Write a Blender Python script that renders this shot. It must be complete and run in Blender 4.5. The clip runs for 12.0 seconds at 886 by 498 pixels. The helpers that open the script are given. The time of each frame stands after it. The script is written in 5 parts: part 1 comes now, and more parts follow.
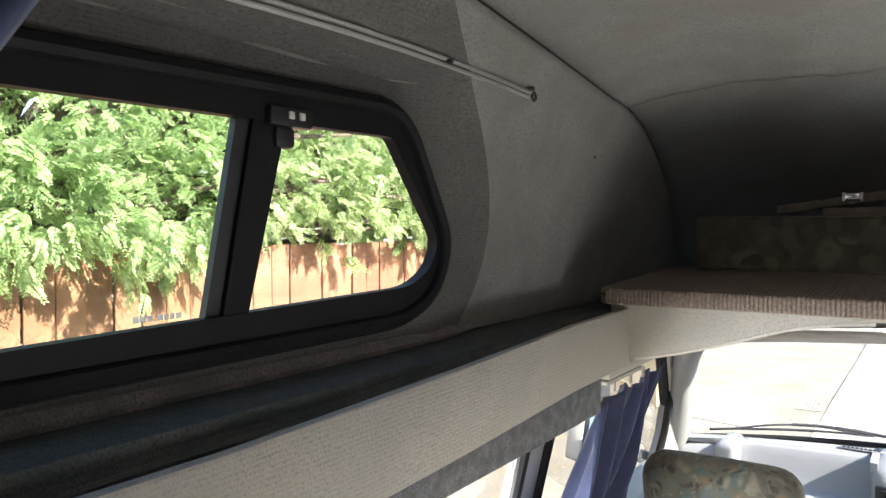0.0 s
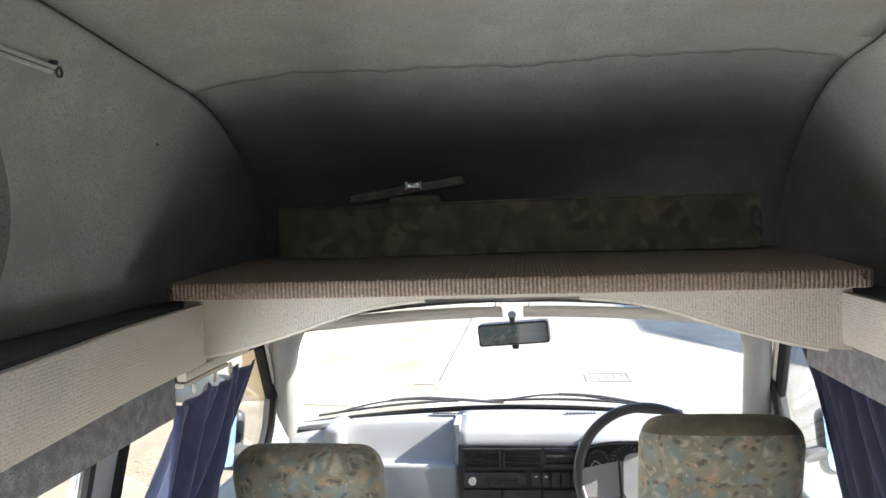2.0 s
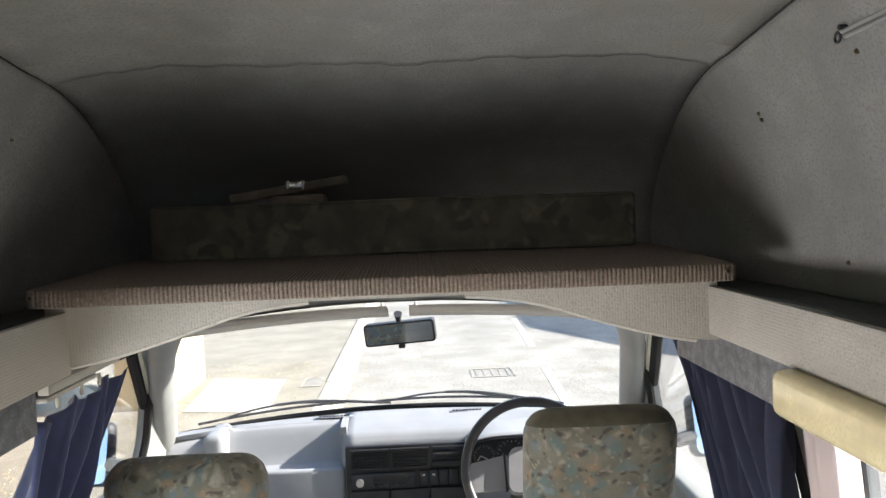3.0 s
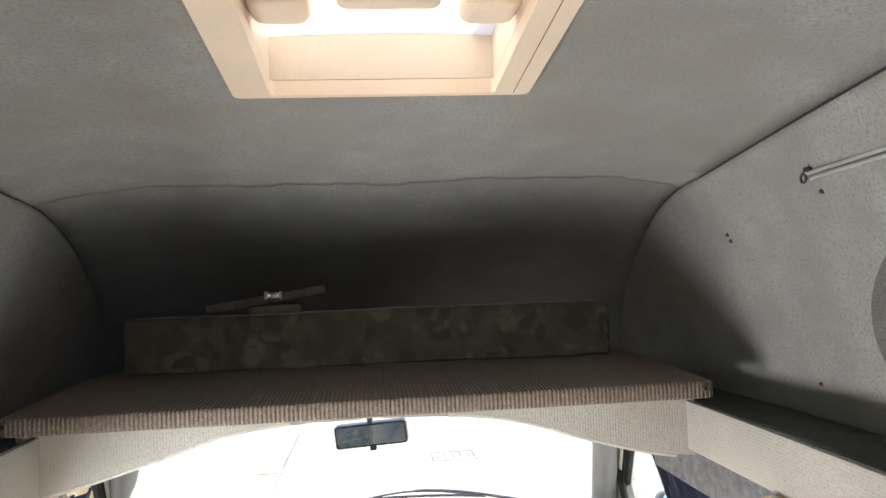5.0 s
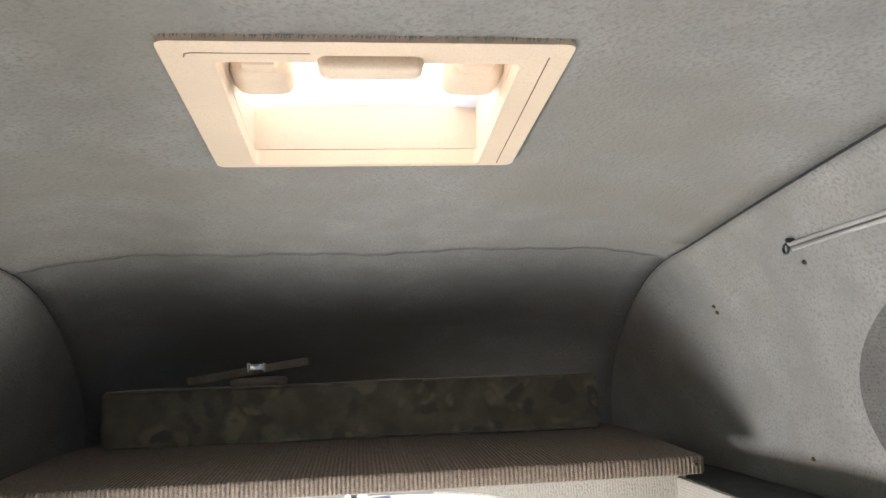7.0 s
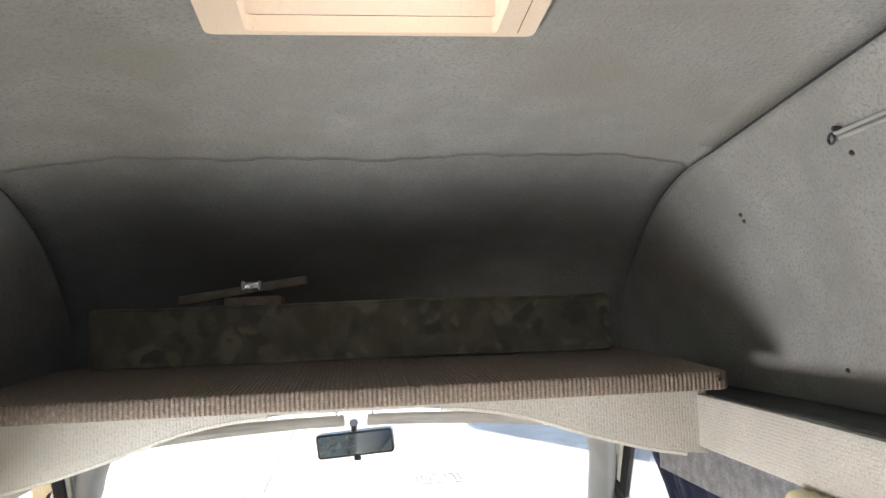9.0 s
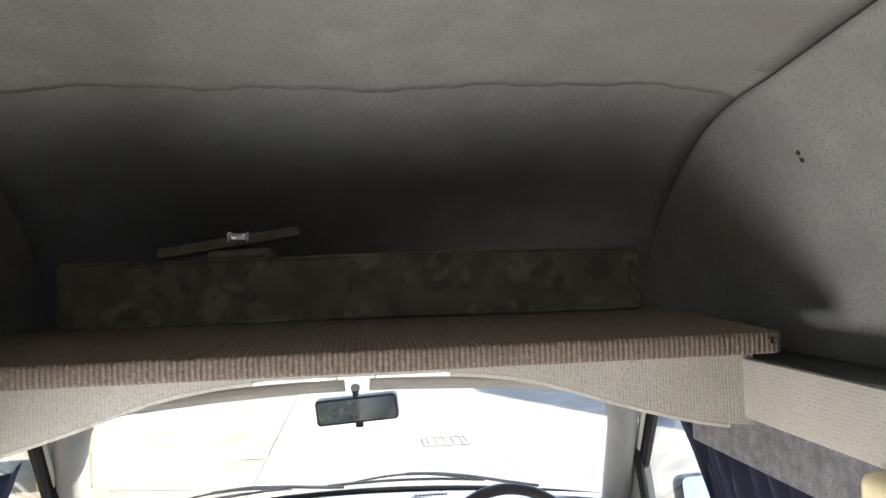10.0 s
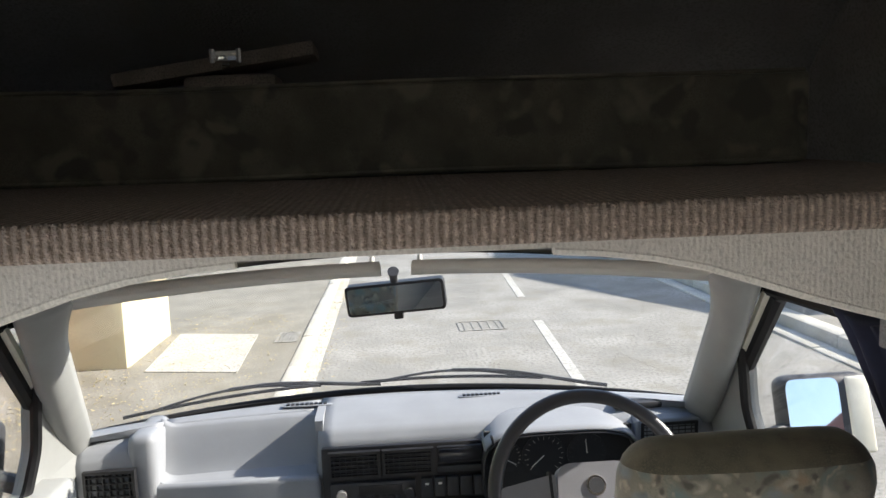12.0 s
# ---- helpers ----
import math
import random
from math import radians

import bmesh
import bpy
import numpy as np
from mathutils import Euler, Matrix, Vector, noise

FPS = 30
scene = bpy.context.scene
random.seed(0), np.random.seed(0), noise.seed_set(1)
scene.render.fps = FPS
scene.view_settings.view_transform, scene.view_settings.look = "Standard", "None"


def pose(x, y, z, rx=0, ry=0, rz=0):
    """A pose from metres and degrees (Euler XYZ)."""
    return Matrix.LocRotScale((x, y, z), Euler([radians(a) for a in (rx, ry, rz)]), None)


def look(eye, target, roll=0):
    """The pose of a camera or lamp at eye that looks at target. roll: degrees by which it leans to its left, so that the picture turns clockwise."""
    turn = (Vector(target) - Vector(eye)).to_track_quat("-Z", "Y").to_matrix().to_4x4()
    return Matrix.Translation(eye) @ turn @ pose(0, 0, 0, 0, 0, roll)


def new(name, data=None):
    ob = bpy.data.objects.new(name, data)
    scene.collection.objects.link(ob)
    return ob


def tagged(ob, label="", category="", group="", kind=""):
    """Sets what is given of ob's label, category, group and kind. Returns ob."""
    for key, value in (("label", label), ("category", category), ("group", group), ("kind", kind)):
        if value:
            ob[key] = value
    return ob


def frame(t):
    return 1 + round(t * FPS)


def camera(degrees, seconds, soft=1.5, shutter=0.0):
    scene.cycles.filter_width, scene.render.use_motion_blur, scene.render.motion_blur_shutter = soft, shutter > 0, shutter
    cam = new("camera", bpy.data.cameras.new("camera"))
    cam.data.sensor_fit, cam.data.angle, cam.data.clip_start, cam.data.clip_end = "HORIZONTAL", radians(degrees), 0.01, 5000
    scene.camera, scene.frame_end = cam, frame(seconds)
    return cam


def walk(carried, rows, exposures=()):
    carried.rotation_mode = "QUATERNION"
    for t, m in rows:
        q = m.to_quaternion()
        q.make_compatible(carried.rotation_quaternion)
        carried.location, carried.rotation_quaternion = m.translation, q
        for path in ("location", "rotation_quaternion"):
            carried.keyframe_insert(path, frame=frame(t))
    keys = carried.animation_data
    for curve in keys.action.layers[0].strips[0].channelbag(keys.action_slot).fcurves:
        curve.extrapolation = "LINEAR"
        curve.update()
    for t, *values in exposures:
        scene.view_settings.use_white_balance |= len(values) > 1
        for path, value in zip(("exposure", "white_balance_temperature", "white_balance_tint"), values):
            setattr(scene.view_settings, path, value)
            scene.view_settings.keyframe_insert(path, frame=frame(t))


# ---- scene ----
cam = camera(61.2, 12.0)
PATH = [
    (0, (-0.057, -1.448, 2.087), (-1.162, 0.218, 2.027), -0.1),
    (0.5, (-0.042, -1.425, 2.08), (-0.967, 0.347, 2.017), -0.5),
    (1, (0.0, -1.4, 2.077), (-0.716, 0.466, 2.001), -0.8),
    (1.5, (0.032, -1.373, 2.082), (-0.451, 0.566, 1.999), -1.2),
    (2, (0.053, -1.356, 2.072), (-0.172, 0.63, 1.989), -1.8),
    (2.5, (0.061, -1.348, 2.073), (0.025, 0.65, 1.982), -1.9),
    (3, (0.053, -1.343, 2.073), (0.133, 0.653, 1.977), -2.1),
    (3.2, (0.05, -1.337, 2.088), (0.159, 0.658, 1.982), -2.0),
    (5, (0.005, -1.36, 2.162), (0.207, 0.628, 2.257), -2.3),
    (5.5, (0.008, -1.375, 2.175), (0.216, 0.606, 2.346), -2.3),
    (6, (0.004, -1.373, 2.174), (0.223, 0.6, 2.422), -2.3),
    (6.5, (0.012, -1.365, 2.162), (0.234, 0.602, 2.445), -2.2),
    (6.7, (0.015, -1.362, 2.161), (0.241, 0.604, 2.451), -2.2),
    (8.3, (0.018, -1.292, 2.099), (0.255, 0.679, 2.34), -2.1),
    (8.5, (0.011, -1.284, 2.093), (0.248, 0.69, 2.311), -2.1),
    (9, (0.002, -1.243, 2.086), (0.244, 0.736, 2.245), -2.1),
    (9.5, (0.013, -1.144, 2.083), (0.251, 0.838, 2.204), -2.0),
    (10, (0.015, -1.065, 2.067), (0.24, 0.921, 2.131), -2.0),
    (10.5, (0.009, -0.984, 2.048), (0.207, 1.006, 2.021), -2.1),
    (11, (-0.013, -0.854, 2.032), (0.165, 1.136, 1.944), -2.0),
    (11.5, (-0.028, -0.731, 2.023), (0.126, 1.256, 1.861), -2.0),
    (12, (-0.003, -0.613, 2.002), (0.129, 1.368, 1.764), -2.0),
]
walk(cam, [(t, look(e, g, r)) for t, e, g, r in PATH],
     exposures=[(0.0, 2.1), (1.5, 2.2), (2.5, 2.1), (3.2, 1.75), (5.0, 2.4), (6.3, 2.74), (9.0, 2.58), (10.5, 1.9), (11.2, 1.45), (12.0, 1.25)])

# ---------------------------------------------------------------- world, sun, window light
SUN_DIR = Vector((0.83, 0.05, 0.52)).normalized()
world = bpy.data.worlds.new("sky_world")
scene.world = world
world.use_nodes = True
wt = world.node_tree
sky = wt.nodes.new("ShaderNodeTexSky")
sky.sky_type = "NISHITA"
sky.sun_disc = False
sky.sun_elevation = math.asin(SUN_DIR.z)
sky.sun_rotation = math.atan2(SUN_DIR.x, SUN_DIR.y)
wt.links.new(sky.outputs[0], wt.nodes["Background"].inputs[0])
wt.nodes["Background"].inputs[1].default_value = 0.13
sun = new("sun", bpy.data.lights.new("sun", "SUN"))
sun.data.energy = 5.0
sun.data.angle = radians(0.55)
sun.data.color = (1.0, 0.94, 0.85)
sun.matrix_world = look(SUN_DIR * 30, (0, 0, 0))


def window_light(y, side, power):
    """The sky's light that enters through a low side window."""
    lamp = new("window_light", bpy.data.lights.new("window_light", "AREA"))
    lamp.data.shape = "RECTANGLE"
    lamp.data.size, lamp.data.size_y = 0.95, 0.30
    lamp.data.energy = power
    lamp.data.color = (0.95, 0.97, 1.0)
    lamp.matrix_world = look((side * 0.90, y, 1.38), (side * 0.2, y + 0.05, 1.45))


window_light(-0.40, -1, 5.5)
window_light(-0.45, 1, 1.4)


# ---------------------------------------------------------------- materials
def mat(name, col, rough=0.7, metal=0.0, var=0.12, scale=6.0, fine=180.0, bump=0.15, depth=0.002,
        ribs=None, col2=None, rand=0.0, sheen=0.0, spec=0.5, stains=0.0, speck=0.08):
    """Node material: base colour with blotches at two scales, relief, optional ribs (axis, pitch, relief, colour)."""
    m = bpy.data.materials.new(name)
    m.use_nodes = True
    nt = m.node_tree
    nd, ln = nt.nodes, nt.links
    b = nd["Principled BSDF"]
    b.inputs["Roughness"].default_value = rough
    b.inputs["Metallic"].default_value = metal
    b.inputs["Specular IOR Level"].default_value = spec
    if sheen:
        b.inputs["Sheen Weight"].default_value = sheen
        b.inputs["Sheen Roughness"].default_value = 0.5
    tc = nd.new("ShaderNodeTexCoord")
    n1 = nd.new("ShaderNodeTexNoise")
    n1.inputs["Scale"].default_value = scale
    n1.inputs["Detail"].default_value = 5
    n2 = nd.new("ShaderNodeTexNoise")
    n2.inputs["Scale"].default_value = fine
    n2.inputs["Detail"].default_value = 3
    ln.new(tc.outputs["Object"], n1.inputs[0])
    ln.new(tc.outputs["Object"], n2.inputs[0])

    def mix(a, bb, fac, mode="MIX"):
        x = nd.new("ShaderNodeMix")
        x.data_type = "RGBA"
        x.blend_type = mode
        for k, v in (("Factor", fac), ("A", a), ("B", bb)):
            s = [i for i in x.inputs if i.name == k and (i.type == "RGBA") == (k != "Factor")][0]
            if isinstance(v, (int, float)):
                s.default_value = v
            elif isinstance(v, tuple):
                s.default_value = (*v, 1)
            else:
                ln.new(v, s)
        return [o for o in x.outputs if o.type == "RGBA"][0]

    def ramp(src, lo, hi):
        r = nd.new("ShaderNodeMapRange")
        r.inputs[1].default_value, r.inputs[2].default_value = lo, hi
        ln.new(src, r.inputs[0])
        return r.outputs[0]

    lo = tuple(c * (1 - var) for c in col)
    hi = tuple(min(1, c * (1 + var)) for c in col)
    if col2:
        lo, hi = col, col2
    c = mix(lo, hi, ramp(n1.outputs[0], 0.35, 0.65))
    c = mix(c, tuple(x * (1 - speck) for x in col), ramp(n2.outputs[0], 0.47, 0.66)) if var > 0 else c
    if stains:
        n3 = nd.new("ShaderNodeTexNoise")
        n3.inputs["Scale"].default_value = 2.3
        n3.inputs["Detail"].default_value = 6
        ln.new(tc.outputs["Object"], n3.inputs[0])
        c = mix(c, tuple(x * (1 - stains) for x in (col[0], col[1] * 0.97, col[2] * 0.9)), ramp(n3.outputs[0], 0.52, 0.7))
    height = n2.outputs[0]
    if ribs:
        axis, pitch, relief, dark = ribs
        w = nd.new("ShaderNodeTexWave")
        w.bands_direction = axis
        w.inputs["Scale"].default_value = 0.314 / pitch
        w.inputs["Distortion"].default_value = 0.4
        w.inputs["Detail"].default_value = 1
        w.inputs["Detail Scale"].default_value = 3
        ln.new(tc.outputs["Object"], w.inputs[0])
        c = mix(c, tuple(x * dark for x in col), ramp(w.outputs[1], 0.55, 0.1))
        add = nd.new("ShaderNodeMath")
        add.operation = "MULTIPLY_ADD"
        ln.new(w.outputs[1], add.inputs[0])
        add.inputs[1].default_value = relief
        ln.new(n2.outputs[0], add.inputs[2])
        height = add.outputs[0]
    if rand:
        oi = nd.new("ShaderNodeObjectInfo")
        hs = nd.new("ShaderNodeHueSaturation")
        ln.new(c, hs.inputs["Color"])
        mr = nd.new("ShaderNodeMapRange")
        mr.inputs[3].default_value, mr.inputs[4].default_value = 1 - rand, 1 + rand
        ln.new(oi.outputs["Random"], mr.inputs[0])
        ln.new(mr.outputs[0], hs.inputs["Value"])
        c = hs.outputs[0]
    ln.new(c, b.inputs["Base Color"])
    if bump:
        bp = nd.new("ShaderNodeBump")
        bp.inputs["Strength"].default_value = bump
        bp.inputs["Distance"].default_value = depth
        ln.new(height, bp.inputs["Height"])
        ln.new(bp.outputs[0], b.inputs["Normal"])
    return m


def floral(name, ground, tones, scale=9.0, rough=0.9):
    """Woven upholstery with a blotchy flower print."""
    m = mat(name, ground, rough, var=0.25, scale=20, fine=400, bump=0.3, depth=0.001, sheen=0.3)
    nt = m.node_tree
    nd, ln = nt.nodes, nt.links
    b = nd["Principled BSDF"]
    base = b.inputs["Base Color"].links[0].from_socket
    tc = nd.new("ShaderNodeTexCoord")
    warp = nd.new("ShaderNodeTexNoise")
    warp.inputs["Scale"].default_value = scale * 1.3
    warp.inputs["Detail"].default_value = 4
    ln.new(tc.outputs["Object"], warp.inputs[0])
    va = nd.new("ShaderNodeVectorMath")
    va.operation = "MULTIPLY_ADD"
    ln.new(warp.outputs[1], va.inputs[0])
    va.inputs[1].default_value = (0.11, 0.11, 0.11)
    ln.new(tc.outputs["Object"], va.inputs[2])
    for k, (tone, sc, lo, hi) in enumerate(tones):
        vo = nd.new("ShaderNodeTexVoronoi")
        vo.inputs["Scale"].default_value = sc
        mp = nd.new("ShaderNodeMapping")
        mp.inputs["Location"].default_value = (k * 1.7, k * 0.9, k * 2.3)
        ln.new(va.outputs[0], mp.inputs[0])
        ln.new(mp.outputs[0], vo.inputs[0])
        mr = nd.new("ShaderNodeMapRange")
        mr.inputs[1].default_value, mr.inputs[2].default_value = hi, lo
        ln.new(vo.outputs["Distance"], mr.inputs[0])
        x = nd.new("ShaderNodeMix")
        x.data_type = "RGBA"
        ln.new(mr.outputs[0], x.inputs[0])
        ln.new(base, x.inputs[6])
        x.inputs[7].default_value = (*tone, 1)
        base = x.outputs[2]
    ln.new(base, b.inputs["Base Color"])
    return m


def glass(name, tint=(1, 1, 1), gloss=1.0):
    m = bpy.data.materials.new(name)
    m.use_nodes = True
    nt = m.node_tree
    nd, ln = nt.nodes, nt.links
    nd.remove(nd["Principled BSDF"])
    tr = nd.new("ShaderNodeBsdfTransparent")
    tr.inputs[0].default_value = (*tint, 1)
    gl = nd.new("ShaderNodeBsdfGlossy")
    gl.inputs["Roughness"].default_value = 0.02
    fr = nd.new("ShaderNodeLayerWeight")
    pw = nd.new("ShaderNodeMath")
    pw.operation = "POWER"
    ln.new(fr.outputs["Facing"], pw.inputs[0])
    pw.inputs[1].default_value = 4.0
    ml = nd.new("ShaderNodeMath")
    ml.operation = "MULTIPLY_ADD"
    ml.inputs[1].default_value = 0.5 * gloss
    ml.inputs[2].default_value = 0.035 * gloss
    ln.new(pw.outputs[0], ml.inputs[0])
    mx = nd.new("ShaderNodeMixShader")
    ln.new(ml.outputs[0], mx.inputs[0])
    ln.new(tr.outputs[0], mx.inputs[1])
    ln.new(gl.outputs[0], mx.inputs[2])
    ln.new(mx.outputs[0], nd["Material Output"].inputs[0])
    return m


def translucent(name, col, amount=0.6, rough=0.5):
    m = mat(name, col, rough, var=0.04, bump=0.03, speck=0.02)
    nt = m.node_tree
    tl = nt.nodes.new("ShaderNodeBsdfTranslucent")
    tl.inputs[0].default_value = (*col, 1)
    mx = nt.nodes.new("ShaderNodeMixShader")
    mx.inputs[0].default_value = amount
    nt.links.new(nt.nodes["Principled BSDF"].outputs[0], mx.inputs[1])
    nt.links.new(tl.outputs[0], mx.inputs[2])
    nt.links.new(mx.outputs[0], nt.nodes["Material Output"].inputs[0])
    return m


M_CEIL = mat("grey_felt_lining", (0.270, 0.265, 0.256), 0.95, var=0.10, scale=11, fine=200, bump=0.6, depth=0.003, stains=0.14, speck=0.20)
M_WALL = mat("grey_ribbed_wall_carpet", (0.275, 0.269, 0.257), 0.95, var=0.14, scale=8, fine=210, bump=0.6, depth=0.003, stains=0.16, speck=0.22)
M_SURROUND = mat("dark_grey_wall_carpet", (0.150, 0.144, 0.136), 0.95, var=0.15, scale=12, fine=200, bump=0.5, depth=0.003, ribs=("Z", 0.0055, 0.22, 0.88), speck=0.40)
M_PANEL = mat("pale_ribbed_carpet", (0.45, 0.43, 0.385), 0.95, var=0.1, scale=9, fine=300, bump=0.45, depth=0.003, stains=0.12, ribs=("Z", 0.0055, 0.16, 0.94), speck=0.28)
M_FASCIA = mat("pale_upright_ribbed_carpet", (0.50, 0.475, 0.425), 0.95, var=0.1, scale=9, fine=240, bump=0.45, depth=0.003, stains=0.12, ribs=("X", 0.0055, 0.18, 0.93), speck=0.25)
M_BUNK = mat("brown_corduroy_carpet", (0.28, 0.215, 0.17), 0.95, var=0.4, scale=130, fine=420, bump=0.9, depth=0.004, ribs=("X", 0.0078, 0.7, 0.80), sheen=0.1, speck=0.40)
M_LEDGE = mat("charcoal_felt", (0.085, 0.096, 0.092), 0.95, var=0.3, scale=20, fine=500, bump=0.5, depth=0.003, col2=(0.115, 0.122, 0.118), spec=0.15, speck=0.40)
M_VALANCE = mat("grey_felt_strip", (0.19, 0.195, 0.205), 0.95, var=0.3, scale=40, fine=420, bump=0.5, depth=0.003, speck=0.40)
M_BOLSTER = mat("mauve_grey_carpet", (0.23, 0.21, 0.205), 0.95, var=0.2, scale=20, fine=350, bump=0.5, depth=0.003, speck=0.40)
M_RUBBER = mat("black_rubber", (0.010, 0.010, 0.011), 0.6, spec=0.25, var=0.2, scale=30, fine=200, bump=0.1)
M_BLACK = mat("black_plastic", (0.018, 0.018, 0.02), 0.45, var=0.2, scale=30, fine=500, bump=0.12, depth=0.0006)
M_DARKBOX = mat("dark_grey_plastic", (0.035, 0.036, 0.04), 0.5, var=0.2, scale=30, fine=600, bump=0.12, depth=0.0006)
M_SEAM = mat("dark_welt", (0.03, 0.03, 0.03), 0.9, var=0.2, bump=0.1)
M_ALU = mat("dull_aluminium", (0.62, 0.61, 0.59), 0.42, metal=0.6, var=0.1, scale=12, fine=300, bump=0.05)
M_CHROME = mat("chrome", (0.8, 0.8, 0.8), 0.12, metal=1.0, var=0.03, bump=0.0)
M_HATCH = mat("peach_beige_plastic", (0.78, 0.64, 0.50), 0.45, var=0.04, scale=10, fine=400, bump=0.05, depth=0.0006)
M_DOME = translucent("milky_hatch_dome", (0.82, 0.77, 0.70), 0.55)
M_BLIND = translucent("cream_hatch_lining", (0.74, 0.63, 0.52), 0.10)
M_DASH = mat("blue_grey_dashboard_vinyl", (0.265, 0.278, 0.298), 0.55, var=0.06, scale=10, fine=700, bump=0.25, depth=0.0008)
M_PILLAR = mat("grey_pillar_trim", (0.29, 0.298, 0.29), 0.6, var=0.06, scale=10, fine=600, bump=0.2, depth=0.0008)
M_CREAM = mat("cream_body_paint", (0.72, 0.69, 0.58), 0.3, var=0.04, scale=8, fine=60, bump=0.02, spec=0.6)
M_VISOR = mat("grey_visor_vinyl", (0.50, 0.48, 0.44), 0.7, var=0.08, scale=15, fine=500, bump=0.2, depth=0.0008)
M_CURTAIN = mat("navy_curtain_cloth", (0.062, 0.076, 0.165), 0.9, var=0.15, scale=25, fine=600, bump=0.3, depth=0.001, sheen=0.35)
# right cab curtain: navy cloth with its backlit shade put into the colour
M_CURTAIN_SHADED = mat("shaded_navy_curtain_cloth", (0.026, 0.031, 0.062), 0.9, var=0.15, scale=25, fine=600, bump=0.3, depth=0.001, sheen=0.1)
M_TRACK = mat("yellowed_track_plastic", (0.48, 0.45, 0.38), 0.5, var=0.06, bump=0.05)
M_ETCH = translucent("pale_etching", (0.9, 0.9, 0.88), 0.8)
M_PALE = translucent("pale_pink_cloth", (0.90, 0.82, 0.81), 0.6, 0.9)
M_LAMP = mat("yellowed_lamp_diffuser", (0.74, 0.65, 0.40), 0.18, var=0.1, scale=25, fine=200, bump=0.05, stains=0.25)
M_SCREW = mat("brass_screw", (0.20, 0.16, 0.10), 0.45, metal=1.0, var=0.1, bump=0.05)
M_WHITE = mat("white_plastic", (0.75, 0.73, 0.68), 0.5, var=0.05, bump=0.05)
M_WHEEL = mat("dark_grey_wheel_rim", (0.045, 0.045, 0.05), 0.34, var=0.1, scale=30, fine=600, bump=0.15, depth=0.0006)
M_HUB = mat("grey_wheel_hub", (0.20, 0.20, 0.215), 0.5, var=0.06, scale=20, fine=600, bump=0.15, depth=0.0006)
M_GLASS = glass("clear_glass")
M_TINT = glass("green_edged_glass", (0.90, 0.94, 0.90), 0.5)
M_MIRROR = mat("mirror_glass", (0.80, 0.84, 0.88), 0.02, metal=1.0, var=0.0, bump=0.0)
M_SEATTOP = mat("olive_velour", (0.105, 0.096, 0.060), 0.95, var=0.35, scale=26, fine=400, bump=0.4, depth=0.001, sheen=0.2, col2=(0.055, 0.051, 0.034))
M_SEAT = floral("flower_print_velour", (0.150, 0.142, 0.108), (
    ((0.105, 0.150, 0.145), 19, 0.20, 0.50), ((0.24, 0.165, 0.10), 16, 0.08, 0.40), ((0.27, 0.255, 0.20), 26, 0.12, 0.36),
    ((0.07, 0.068, 0.052), 36, 0.16, 0.38), ((0.14, 0.185, 0.205), 15, 0.02, 0.32), ((0.26, 0.235, 0.175), 48, 0.08, 0.30)))
M_MATTRESS = floral("faded_leaf_print_cotton", (0.150, 0.136, 0.105), (
    ((0.235, 0.215, 0.165), 11, 0.26, 0.40), ((0.105, 0.098, 0.080), 15, 0.22, 0.36), ((0.225, 0.20, 0.15), 17, 0.16, 0.30)))
M_BOARD = mat("brown_carpeted_board", (0.25, 0.21, 0.18), 0.95, var=0.2, scale=30, fine=400, bump=0.5, depth=0.002, speck=0.40)
M_ROAD = mat("bleached_asphalt", (0.255, 0.248, 0.225), 0.95, var=0.2, scale=1.3, fine=28, bump=0.6, depth=0.012, stains=0.2, speck=0.3)
M_PATH = mat("dusty_grey_path", (0.25, 0.235, 0.195), 0.95, var=0.15, scale=2.0, fine=60, bump=0.4, depth=0.006, stains=0.25, speck=0.40)
M_SLAB = mat("light_concrete", (0.43, 0.42, 0.38), 0.9, var=0.08, scale=3.0, fine=60, bump=0.3, depth=0.004, stains=0.1, speck=0.40)
M_KERB = mat("kerb_concrete", (0.50, 0.48, 0.42), 0.9, var=0.12, scale=4.0, fine=70, bump=0.4, depth=0.004, stains=0.15, speck=0.40)
M_LINE = mat("worn_road_paint", (0.43, 0.42, 0.385), 0.8, speck=0.35, var=0.15, scale=5, fine=26, bump=0.3, depth=0.003, stains=0.1)
M_IRON = mat("rusty_dusted_iron", (0.235, 0.228, 0.205), 0.8, metal=0.2, var=0.2, bump=0.3)
M_LITTER = mat("dry_leaves", (0.42, 0.35, 0.19), 0.9, var=0.3, scale=8, bump=0.1)
M_RENDER = mat("cream_rendered_wall", (0.62, 0.56, 0.38), 0.9, var=0.06, scale=3, fine=90, bump=0.3, depth=0.004, stains=0.08)
M_FENCE = mat("brown_stained_palings", (0.31, 0.155, 0.092), 0.85, var=0.25, scale=5, fine=60, bump=0.4, depth=0.004, rand=0.22, stains=0.25, speck=0.40)
M_BARK = mat("grey_bark", (0.16, 0.13, 0.10), 0.95, var=0.3, scale=12, fine=50, bump=0.8, depth=0.02, speck=0.40)
M_TILE = mat("red_roof_tiles", (0.30, 0.085, 0.045), 0.8, var=0.25, scale=6, fine=40, bump=0.6, depth=0.03, ribs=("Y", 0.28, 1.0, 0.6))
M_BRICK = mat("brown_brick", (0.22, 0.12, 0.07), 0.9, var=0.25, scale=9, fine=40, bump=0.4, depth=0.01)


